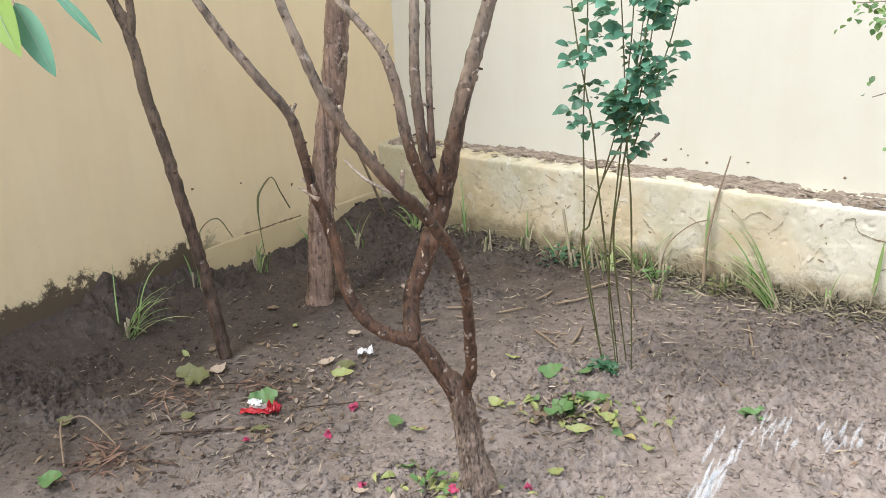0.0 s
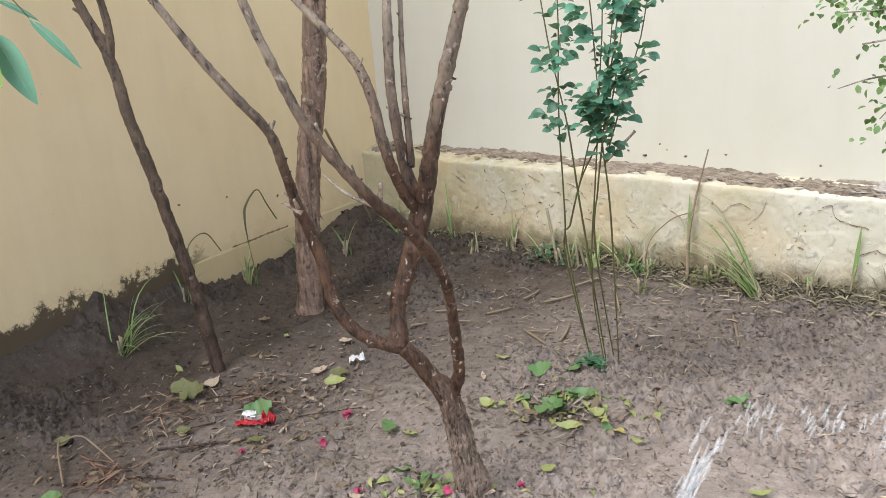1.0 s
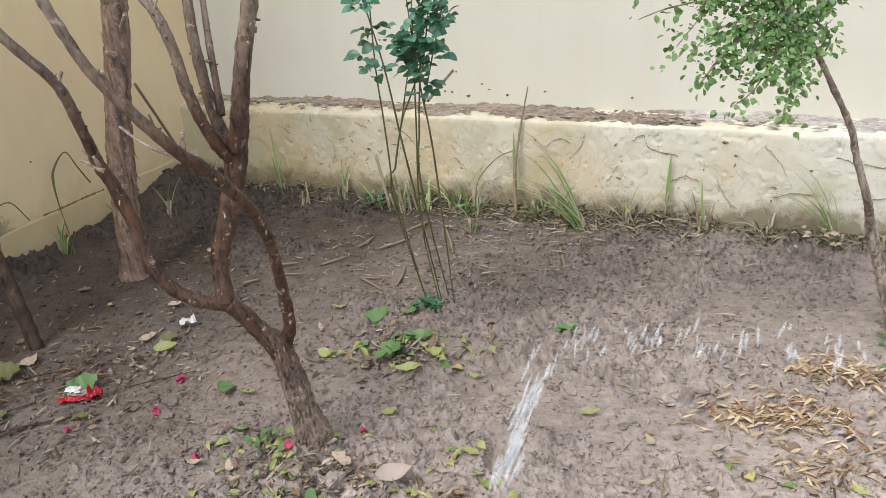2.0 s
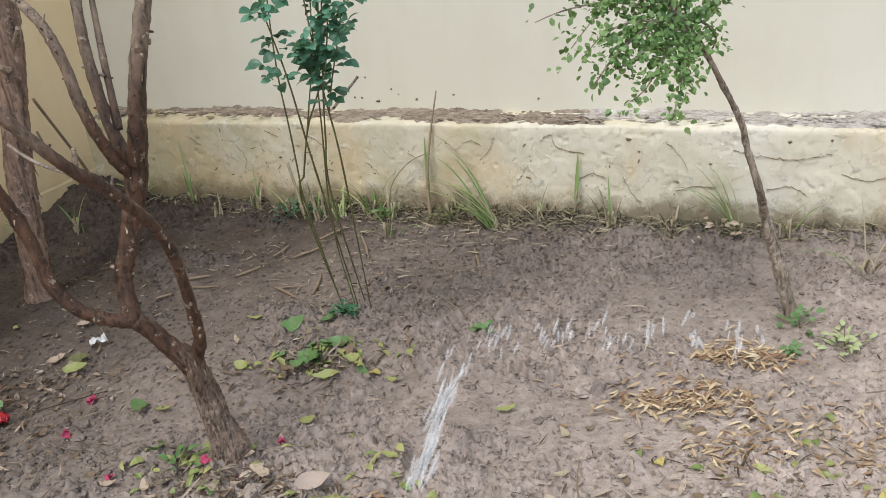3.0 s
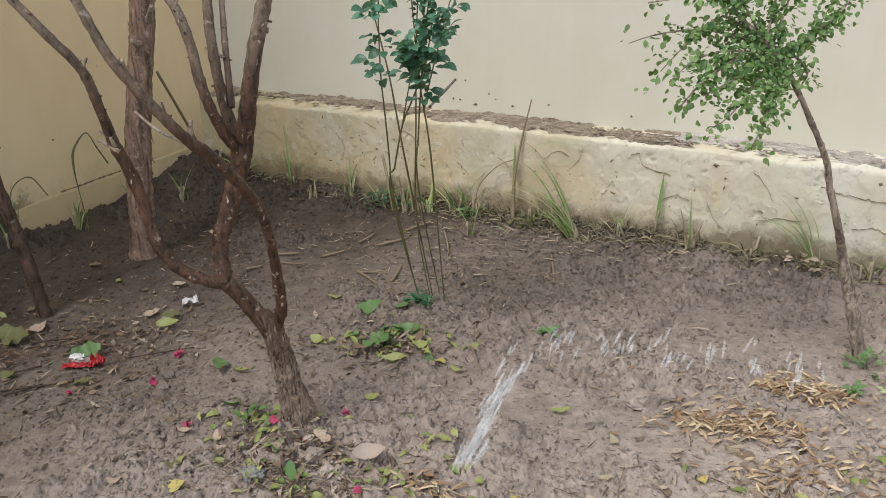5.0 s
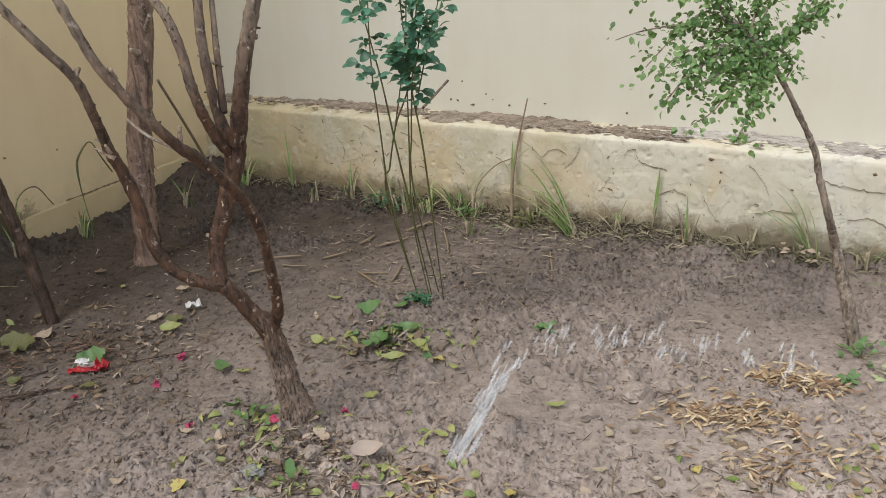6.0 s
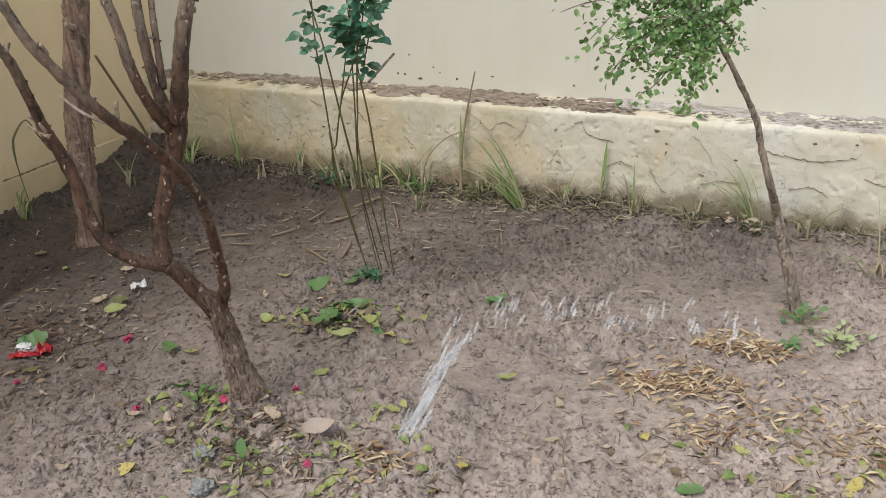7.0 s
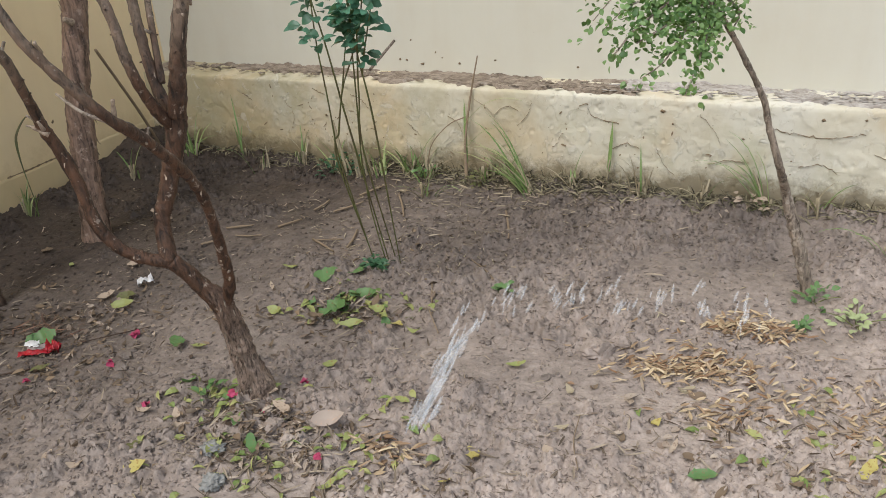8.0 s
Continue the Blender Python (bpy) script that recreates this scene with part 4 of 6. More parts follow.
for k, (x, y, n, h, s, st) in enumerate(TUFTS):
    tuft(x, y, n, h, s, 20 + k, "dry and green grass tuft in soil by the wall" if st > 0.4 else "green grass tuft in soil by the wall", straw=st, lean=LEANS.get((x, y), (0.0, 0.0)), droop=1.3)


def shoot(nodes, label, material, blades=()):
    thing = tagged(empty("weed_stalk", nodes[0][:3]), label, "weed stalk")
    part("stem", tube(nodes, 0.02, 6, 0.1), material, thing)
    for b in blades:
        part("leaf_blade", blade(*b), GRASS, thing)
    return thing


shoot([(2.24, -0.33, -0.05, 0.011), (2.23, -0.3, 0.06, 0.01), (2.22, -0.27, 0.2, 0.007), (2.24, -0.22, 0.42, 0.006), (2.285, -0.2, 0.64, 0.0035)], "tall thin reed stalk in front of the plinth", TWIG,
      [((2.22, -0.27, 0.08), (-0.05, 0.15, 0), 0.34, 0.026, 0.2), ((2.22, -0.27, 0.3), (0.9, -0.1, 0), 0.42, 0.014, 1.3), ((2.22, -0.27, 0.16), (0.8, -0.15, 0), 0.3, 0.01, 1.0)])
shoot([(2.97, -0.25, -0.02, 0.004), (2.98, -0.25, 0.1, 0.004), (2.99, -0.25, 0.16, 0.004)], "single green blade shoot beside the plinth", STRAW, [((2.98, -0.25, 0.1), (0.05, 0.12, 0), 0.25, 0.032, 0.1)])
shoot([(1.50, -0.33, -0.04, 0.009), (1.47, -0.32, 0.12, 0.008), (1.44, -0.32, 0.28, 0.008)], "dead brown cane stub among the bush stems", STRAW)
shoot([(0.21, -0.38, 0.02, 0.008), (0.3, -0.6, 0.353, 0.008), (0.42, -0.91, 0.778, 0.0075)], "dark thin stick leaning near the wall corner", TWIG)
shoot([(2.62, -0.38, -0.03, 0.004), (2.5, -0.3, 0.2, 0.004), (2.36, -0.24, 0.36, 0.003), (2.26, -0.22, 0.42, 0.002)], "arched dry grass stalk by the plinth", STRAW)
shoot([(0.07, -1.25, 0.0, 0.0025), (0.055, -1.255, 0.2, 0.003), (0.05, -1.25, 0.33, 0.0065), (0.05, -1.225, 0.4, 0.006), (0.05, -1.135, 0.461, 0.0035), (0.05, -1.08, 0.36, 0.004), (0.05, -1.025, 0.256, 0.0045)], "bent dry grass stalk by the yellow wall", OLD_CANE)
shoot([(0.09, -1.7, 0.02, 0.003), (0.05, -1.652, 0.266, 0.003), (0.05, -1.529, 0.324, 0.0035), (0.05, -1.441, 0.196, 0.003)], "thin arched grass stalk by the yellow wall", CANE)
shoot([(2.0, -0.3, 0.0, 0.003), (2.02, -0.28, 0.16, 0.003), (2.12, -0.26, 0.28, 0.003), (2.22, -0.25, 0.33, 0.0025)], "arched brown stem by the plinth", TWIG)


# ---- ground litter ----
def fallen(x, y, size, width, turn, material, label, tilt=0.15, curl=0.3, category="leaf", fold=0.25, lift=0.008):
    z = ground_z(x, y) + lift
    way = Vector((math.cos(turn), math.sin(turn), tilt))
    size, width = 0.85 * size, 0.8 * width
    odd = random.Random(int(1e4 * (x - y)))
    big = 1.0 if size > 0.095 else 0.0
    g = leaf((x, y, z), way, (odd.gauss(0.05 + 0.25 * big, 0.2), odd.gauss(-0.15 - 0.4 * big, 0.2), 1), size, width, fold * odd.uniform(0.4, 2.2), -curl * odd.uniform(0.2, 1.8), 11, odd.uniform(0.7, 1.1))
    shift = Vector((odd.uniform(0, 50), 0, 0))
    g = [Vector(v) + width * (0.35 if material is BLUSH_LEAF else 1.0) * (0.15 * noise.noise_vector(Vector(v) * 38 + shift) + 0.14 * noise.noise_vector(Vector(v) * 95 + shift)) * (1 if i % 3 != 1 else 0.4) for i, v in enumerate(g[0])], g[1]
    return lone("fallen_leaf", g, material, label, category, "fallen leaves on the soil", base=(x, y, z))


FALLEN_FIRST = [
    (2.655, -2.36, 0.13, 0.068, 0.5, BLUSH_LEAF, "large pale dead leaf lying on the soil"),
    (2.47, -2.35, 0.12, 0.04, -0.4, PALE_LEAF, "pale curled dead leaf on the soil"),
    (1.245, -2.265, 0.14, 0.11, 0.7, GREEN_LEAF, "broad green leaf beside the red wrapper"),
    (1.8, -2.11, 0.12, 0.075, -1.0, GREEN_LEAF, "torn green leaf on the soil"),
    (1.89, -2.09, 0.1, 0.035, 0.1, LIME_LEAF, "narrow yellow-green leaf on the soil"),
    (1.3, -1.86, 0.11, 0.07, 0.3, OLIVE_LEAF, "green leaf half sunk in soil"),
    (2.18, -2.74, 0.085, 0.055, 0.8, YELLOW_LEAF, "bright yellow leaf on the soil"),
    (2.11, -2.67, 0.08, 0.06, 0.2, OLIVE_LEAF, "dull green leaf on the soil"),
    (1.85, -2.79, 0.075, 0.035, -1.1, PALE_LEAF, "tan dead leaf on the soil"),
    (1.99, -2.8, 0.07, 0.04, 0.4, PALE_LEAF, "tan dead leaf on the soil"),
    (1.87, -1.42, 0.10, 0.035, 0.3, LIME_LEAF, "narrow yellow leaf on the soil"),
    (2.07, -1.46, 0.14, 0.09, 0.7, GREEN_LEAF, "broad fresh green leaf on the soil"),
    (2.17, -1.36, 0.11, 0.05, 0.9, GREEN_LEAF, "green leaf by the bush foot"),
    (2.32, -1.54, 0.12, 0.07, 0.2, GREEN_LEAF, "green leaf in the litter heap"),
    (2.26, -1.67, 0.15, 0.09, -0.4, GREEN_LEAF, "broad green leaf in the litter heap")]
FALLEN_SECOND = [
    (2.38, -1.76, 0.12, 0.04, 0.3, LIME_LEAF, "yellow-green leaf in the litter heap"),
    (2.54, -1.69, 0.07, 0.05, -0.3, YELLOW_LEAF, "yellow leaf at the litter heap"),
    (2.63, -1.72, 0.08, 0.03, -0.2, LIME_LEAF, "yellow-green leaf at the litter heap"),
    (2.44, -1.62, 0.09, 0.035, -0.9, PALE_LEAF, "pale pinkish dead leaf in the litter"),
    (3.09, -1.82, 0.085, 0.035, 0.4, LIME_LEAF, "yellow-green curled leaf on bare soil"),
    (2.82, -2.17, 0.085, 0.026, -0.3, LIME_LEAF, "green-yellow narrow leaf on the soil"),
    (3.13, -2.3, 0.085, 0.055, -0.9, YELLOW_LEAF, "bright yellow leaf on the soil"),
    (3.1, -2.44, 0.05, 0.025, 0.6, YELLOW_LEAF, "small yellow leaf on the soil"),
    (2.78, -2.58, 0.08, 0.035, 1.0, LIME_LEAF, "yellow-green leaf on the soil"),
    (3.5, -1.88, 0.085, 0.04, -1.1, PALE_LEAF, "pale dry leaf on the soil"),
    (3.61, -1.97, 0.05, 0.035, 0.9, YELLOW_LEAF, "small yellow leaf on the soil"),
    (3.69, -2.1, 0.085, 0.02, 1.4, PALE_LEAF, "narrow pale dead leaf on the soil"),
    (3.79, -2.19, 0.1, 0.05, 0.2, GREEN_LEAF, "green leaf on the soil"),
    (4.21, -2.02, 0.11, 0.05, 1.2, YELLOW_LEAF, "yellow leaf on the soil"),
    (3.34, -2.21, 0.07, 0.035, -0.8, PALE_LEAF, "pale dry leaf on the soil")]
FALLEN_THIRD = [
    (2.02, -1.76, 0.1, 0.05, -0.2, LIME_LEAF, "yellow-green leaf by the trunk"),
    (2.44, -2.02, 0.07, 0.04, 0.3, LIME_LEAF, "yellow-green leaf near the trunk"),
    (0.8, -2.3, 0.14, 0.08, 0.6, OLIVE_LEAF, "mottled olive leaf by the leaning tree"),
    (0.86, -2.2, 0.1, 0.07, 1.4, PALE_LEAF, "curled tan leaf by the leaning tree"),
    (0.88, -2.3, 0.15, 0.1, 0.2, OLIVE_LEAF, "broad dull olive leaf by the leaning tree"),
    (1.35, -1.93, 0.12, 0.05, 0.5, LIME_LEAF, "yellow-edged leaf in dark wet soil"),
    (1.2, -1.88, 0.1, 0.06, 1.0, PALE_LEAF, "tan dead leaf in dark wet soil"),
    (0.9, -2.36, 0.12, 0.05, -0.3, OLIVE_LEAF, "dull green leaf on dark soil"),
    (0.74, -2.82, 0.09, 0.06, 0.5, OLIVE_LEAF, "green leaf on dark soil"),
    (1.1, -3.07, 0.14, 0.09, 0.3, GREEN_LEAF, "dark green leaf on the soil"),
    (1.12, -2.53, 0.08, 0.05, 0.2, OLIVE_LEAF, "dull green leaf trodden into soil"),
    (1.4, -2.42, 0.1, 0.05, 0.8, OLIVE_LEAF, "dull green leaf trodden into soil"),
    (0.55, -1.62, 0.09, 0.05, 0.3, DRY_LEAF, "curled brown leaf near the old trunk"),
    (1.12, -1.62, 0.09, 0.045, 0.2, PALE_LEAF, "pale grey-brown leaf on the soil")]
FALLEN = FALLEN_FIRST + FALLEN_SECOND + FALLEN_THIRD
for row in FALLEN:
    fallen(*row, lift=0.028 if row[2] > 0.115 else 0.012)
rnd = random.Random(41)
for k in range(16):
    fallen(rnd.gauss(2.3, 0.14), rnd.gauss(-1.63, 0.07), rnd.uniform(0.06, 0.11), rnd.uniform(0.03, 0.06), rnd.uniform(0, 6.28), rnd.choice((LIME_LEAF, GREEN_LEAF, GREEN_LEAF, DRY_LEAF)), "crumpled leaf in the litter heap", rnd.gauss(0, 0.3), 0.4, lift=rnd.uniform(0.005, 0.03))
for k in range(14):
    fallen(rnd.gauss(2.36, 0.16), rnd.gauss(-2.5, 0.12), rnd.uniform(0.05, 0.1), rnd.uniform(0.02, 0.05), rnd.uniform(0, 6.28), rnd.choice((LIME_LEAF, PALE_LEAF, DRY_LEAF, GREEN_LEAF)), "crumpled leaf in litter by the trunk foot", rnd.gauss(0, 0.3), 0.4, lift=rnd.uniform(0.005, 0.025))
for k in range(12):
    fallen(rnd.gauss(1.15, 0.12), rnd.gauss(-2.9, 0.08), rnd.uniform(0.04, 0.09), rnd.uniform(0.01, 0.025), rnd.uniform(0, 6.28), DRY_LEAF, "curled brown leaf in a dry heap", rnd.gauss(0, 0.4), 0.5, lift=rnd.uniform(0.005, 0.04))
for k in range(18):
    fallen(rnd.uniform(3.3, 4.3), rnd.uniform(-2.3, -1.65), rnd.uniform(0.04, 0.09), rnd.uniform(0.018, 0.04), rnd.uniform(0, 6.28), rnd.choice((PALE_LEAF, DRY_LEAF, DRY_LEAF, STRAW)), "curled dry leaf on bare soil", rnd.gauss(0, 0.25), 0.45, lift=0.006)
for k in range(16):
    fallen(rnd.uniform(0.5, 1.9), rnd.uniform(-2.7, -1.5), rnd.uniform(0.04, 0.08), rnd.uniform(0.015, 0.035), rnd.uniform(0, 6.28), rnd.choice((PALE_LEAF, DRY_LEAF, DRY_LEAF, LIME_LEAF)), "curled dry leaf on dark wet soil", rnd.gauss(0, 0.25), 0.45, lift=0.006)


def petal_heap(x, y, size, seed):
    rnd = random.Random(seed)
    z = ground_z(x, y) + 0.012
    geos = []
    for k in range(5):
        a = rnd.uniform(0, 6.28)
        size *= 0.96
        geos.append(leaf((x + rnd.gauss(0, size * 0.25), y + rnd.gauss(0, size * 0.25), z + rnd.uniform(0, size * 0.4)), (math.cos(a), math.sin(a), rnd.uniform(-0.2, 0.6)),
                         (rnd.gauss(0, 0.6), rnd.gauss(-0.4, 0.6), 1), size, size * 0.8, 0.35, 0.4, 4))
    return lone("fallen_blossom", joined(geos), PINK, "crumpled crimson-pink blossom fallen on the soil", "blossom", "fallen blossoms", base=(x, y, z))


for k, (x, y, s) in enumerate([(1.56, -2.09, 0.034), (1.64, -2.3, 0.03), (1.97, -2.47, 0.028), (2.42, -2.16, 0.03), (2.28, -2.37, 0.03), (2.39, -2.37, 0.024), (2.7, -2.5, 0.026), (1.42, -2.5, 0.024)]):
    petal_heap(x, y, s, 50 + k)


def crumpled(size_x, size_y, size_z, x, y, turn, seed, nx=14, ny=9):
    """A crumpled sheet."""
    verts, faces = [], []
    c, s = math.cos(turn), math.sin(turn)
    z0 = ground_z(x, y) + 0.012
    for i in range(nx):
        for j in range(ny):
            u, v = i / (nx - 1) - 0.5, j / (ny - 1) - 0.5
            px, py = u * size_x, v * size_y
            h = size_z * (0.5 + noise.noise(Vector((u * 5 + seed, v * 5, 0.3))) + 0.5 * noise.noise(Vector((u * 13, v * 13 + seed, 0.7)))) * (1 - 1.6 * v * v)
            px += 0.015 * noise.noise(Vector((v * 6, seed, 1.0)))
            verts.append((x + px * c - py * s, y + px * s + py * c, z0 + h))
    for i in range(nx - 1):
        for j in range(ny - 1):
            a = i * ny + j
            faces.append((a, a + ny, a + ny + 1, a + 1))
    return verts, faces


FILM = plain("grey_inner_foil", (0.42, 0.36, 0.34), 0.25, (0.3, 0.22, 0.2), 40)
wrapper = tagged(empty("snack_wrapper", (1.28, -2.31, ground_z(1.28, -2.31))), "crumpled red and white foil snack wrapper on soil", "wrapper")


def raised(geo, up):
    return [(v[0], v[1], v[2] + up) for v in geo[0]], geo[1]


part("wrapper_sheet", crumpled(0.13, 0.034, 0.018, 1.29, -2.34, 0.68, 3.1, 20, 9), RED_FOIL, wrapper)
part("inner_panel", raised(crumpled(0.085, 0.036, 0.014, 1.283, -2.316, 0.66, 4.4, 12, 7), 0.012), FILM, wrapper, "grey inner side of the foil")
part("white_panel", raised(crumpled(0.05, 0.036, 0.016, 1.258, -2.322, 0.3, 5.1, 9, 7), 0.024), WHITE_FOIL, wrapper, "white printed panel")
part("white_mark", raised(crumpled(0.022, 0.01, 0.006, 1.288, -2.332, 0.6, 6.1, 6, 4), 0.026), WHITE_FOIL, wrapper, "white printed mark")
part("torn_end", crumpled(0.05, 0.045, 0.045, 1.336, -2.296, 0.5, 7.7, 12, 9), RED_FOIL, wrapper)
scrap = lone("paper_scrap", crumpled(0.065, 0.035, 0.04, 1.3, -1.74, 0.9, 9.2, 9, 7), WHITE_FOIL, "crumpled white plastic scrap on the soil", "scrap")
for x, y, s in ((2.36, -2.59, 0.038), (2.46, -2.71, 0.034)):
    bm = bmesh.new()
    bmesh.ops.create_icosphere(bm, subdivisions=4, radius=s)
    for v in bm.verts:
        v.co *= 0.8 + 0.7 * abs(noise.noise(v.co * 60)) + 0.5 * noise.noise(v.co * 140)
        v.co.z *= 0.55
    bm.verts.index_update()
    geo = [v.co + Vector((x, y, ground_z(x, y) + 0.012)) for v in bm.verts], [tuple(v.index for v in f.verts) for f in bm.faces]
    bm.free()
    lone("ash_clump", geo, GREY_FLUFF, "grey crumbly clump lying in leaf litter", "debris", base=(x, y, ground_z(x, y)))


def low_weed(x, y, size, n, seed, material, label):
    rnd = random.Random(seed)
    z = ground_z(x, y)
    thing = tagged(empty("low_weed", (x, y, z)), label, "weed")
    for k in range(n):
        a = rnd.uniform(0, 6.28)
        d = rnd.uniform(0.1, 1) * size
        at = Vector((x + d * math.cos(a), y + d * math.sin(a), z + rnd.uniform(0.01, 0.6 * size)))
        part("leaf", leaf(at, (math.cos(a), math.sin(a), rnd.uniform(-0.2, 0.6)), (rnd.gauss(0, 0.4), rnd.gauss(-0.3, 0.4), 1), rnd.uniform(0.025, 0.045), rnd.uniform(0.015, 0.025), 0.2, 0.2, 4), material, thing)
    for k in range(4):
        a = 1.6 * k
        part("stem", tube([(x, y, z - 0.005, 0.0025), (x + 0.5 * size * math.cos(a), y + 0.5 * size * math.sin(a), z + 0.3 * size, 0.002), (x + 0.9 * size * math.cos(a), y + 0.9 * size * math.sin(a), z + 0.4 * size, 0.0015)], 0.02, 5), CANE, thing)
    return thing


low_weed(2.24, -1.31, 0.075, 46, 61, DARK_WEED, "small dark green leafy shoot at the bush foot")
low_weed(2.84, -1.33, 0.05, 16, 62, GREEN_LEAF, "tiny green weed on bare soil")
low_weed(4.15, -1.17, 0.11, 30, 63, PALE_WEED, "pale green low weed with round leaves")
low_weed(2.17, -2.38, 0.08, 14, 64, GREEN_LEAF, "yellow-green leafy weed at the trunk foot")
low_weed(1.5, -0.34, 0.16, 60, 65, DARK_WEED, "green leafy shoot at the bush foot by the wall")
low_weed(3.97, -1.22, 0.05, 14, 66, GREEN_LEAF, "tiny green weed among straw")
low_weed(3.66, -0.33, 0.13, 30, 68, PALE_LEAF, "small dead brown weed beside the plinth")
low_weed(2.33, -0.33, 0.1, 22, 69, OLIVE_LEAF, "small olive weed among debris by the plinth")
low_weed(1.98, -0.34, 0.1, 24, 70, GREEN_LEAF, "small green weed among debris by the plinth")
low_weed(4.0, -1.02, 0.1, 22, 67, GREEN_LEAF, "small weed at the sapling foot")


def scatter(name, label, category, count, seed, place, make, material, smooth=False):
    rnd = random.Random(seed)
    geos = []
    while len(geos) < count:
        p = place(rnd)
        if p:
            geos.append(make(rnd, *p))
    ob = lone(name, joined(geos), material, label, category, kind="stuff", base=(0, 0, 0), smooth=smooth)
    return ob


def chip(rnd, x, y, size=None):
    """An angular crumb of soil, half sunk."""
    s = size or 0.002 + 0.0085 * rnd.random() ** 2.4
    z = ground_z(x, y) + (0.25 if size else 0.38) * s
    pts = [Vector((rnd.uniform(0.7, 2.0), 0, 0)), Vector((-rnd.uniform(0.7, 1.4), 0, 0)), Vector((0, rnd.uniform(0.6, 1.1), 0)), Vector((0, -rnd.uniform(0.6, 1.1), 0)), Vector((rnd.gauss(0, 0.2), rnd.gauss(0, 0.2), rnd.uniform(0.5, 0.9))), Vector((0, 0, -0.6))]
    turn = Matrix.Rotation(rnd.uniform(0, 6.28), 3, "Z") @ Matrix.Rotation(rnd.gauss(0, 0.4), 3, "X")
    return [turn @ p * s + Vector((x, y, z)) for p in pts], [(0, 2, 4), (2, 1, 4), (1, 3, 4), (3, 0, 4), (2, 0, 5), (1, 2, 5), (3, 1, 5), (0, 3, 5)]


def anywhere(rnd):
    x, y = rnd.uniform(0.05, 5.6), rnd.uniform(-4.2, -0.22)
    fade = min(1.0, max(0.0, 5.7 - x)) * min(1.0, max(0.0, y + 4.3))
    return (x, y) if rnd.random() < fade * (0.13 + 0.82 * float(softness(x, y))) else None


scatter("soil_crumbs", "small crumbs and clods of brown soil", "soil", 50000, 71, anywhere, chip, CRUMB)


def big_place(rnd):
    x, y = rnd.choice([(3.3, -1.45, 0.22), (1.9, -2.5, 0.4), (3.4, -1.2, 0.3), (1.2, -1.5, 0.5), (0.15, -0.45, 0.15), (2.4, -0.8, 0.6), (3.0, -0.35, 0.5), (1.8, -2.6, 0.4), (1.6, -2.4, 0.4), (2.1, -2.7, 0.4)])[:2]
    return x + rnd.gauss(0, 0.25), min(y + rnd.gauss(0, 0.2), -0.24)


_bm = bmesh.new()
bmesh.ops.create_icosphere(_bm, subdivisions=1, radius=1)
_bm.verts.index_update()
BALL = [v.co.copy() for v in _bm.verts], [tuple(v.index for v in f.verts) for f in _bm.faces]
_bm.free()


def clod(rnd, x, y):
    """A broken, angular lump of soil, half sunk."""
    s, shift = 0.005 + 0.015 * rnd.random() ** 2.6, Vector((rnd.uniform(0, 90), 0, 0))
    turn = Matrix.Rotation(rnd.uniform(0, 6.28), 3, "Z")
    flat = Vector((rnd.uniform(0.8, 1.5), rnd.uniform(0.6, 1.0), rnd.uniform(0.45, 0.75)))
    z = ground_z(x, y) + 0.1 * s
    cuts = [(Vector((rnd.gauss(0, 1), rnd.gauss(0, 1), rnd.gauss(0.4, 0.7))).normalized(), rnd.uniform(0.45, 0.8)) for _ in range(6)]
    verts = []
    for v in BALL[0]:
        p = v * (1 + 0.5 * noise.noise(v * 1.3 + shift) + 0.35 * noise.noise(v * 3.7 + shift))
        for n, d in cuts:
            p = p - n * max(0.0, p.dot(n) - d) * 0.85
        verts.append(turn @ Vector((p.x * flat.x, p.y * flat.y, p.z * flat.z)) * s + Vector((x, y, z)))
    return verts, BALL[1]


scatter("soil_clods", "larger clods of turned soil", "soil", 4200, 72, lambda r: big_place(r) if r.random() < 0.4 else anywhere(r), clod, CRUMB)


def straw_piece(rnd, x, y, low=0.02, high=0.06):
    a, length = rnd.uniform(0, 6.28), rnd.uniform(low, high)
    z = ground_z(x, y) + rnd.uniform(0.003, 0.02)
    return leaf((x, y, z), (math.cos(a), math.sin(a), rnd.gauss(0, 0.08)), (0, 0, 1), length, rnd.uniform(0.002, 0.006), 0.3, 0.03, 3)


def heap(spots):
    def place(rnd):
        x, y, r = rnd.choice(spots)
        return x + rnd.gauss(0, r * 0.5), y + rnd.gauss(0, r * 0.35)
    return place


scatter("bamboo_litter", "heap of dry narrow yellow-brown leaves", "leaf litter", 820, 73, heap([(3.83, -1.29, 0.17), (3.83, -1.29, 0.17), (3.9, -1.27, 0.12), (3.74, -1.32, 0.08), (3.68, -1.61, 0.13), (3.68, -1.61, 0.1), (3.55, -1.66, 0.1), (3.83, -1.64, 0.13), (3.82, -1.86, 0.13), (4.23, -1.77, 0.16), (2.88, -2.4, 0.12), (3.9, -1.6, 0.5), (4.1, -1.75, 0.35), (3.5, -1.6, 0.3), (4.3, -1.95, 0.3)]),
        lambda r, x, y: leaf((x, y, ground_z(x, y) + r.uniform(0.004, 0.022)), (1, r.gauss(0.3, 1.3), r.gauss(0, 0.25)), (r.gauss(0, 0.5), r.gauss(-0.2, 0.5), 1), r.uniform(0.028, 0.06), r.uniform(0.008, 0.0125), 0.6, r.gauss(0, 0.2), 4, 1.0),
        leafy("straw_yellow_leaf", (0.26, 0.14, 0.07), (0.8, 0.66, 0.43), 0.6))
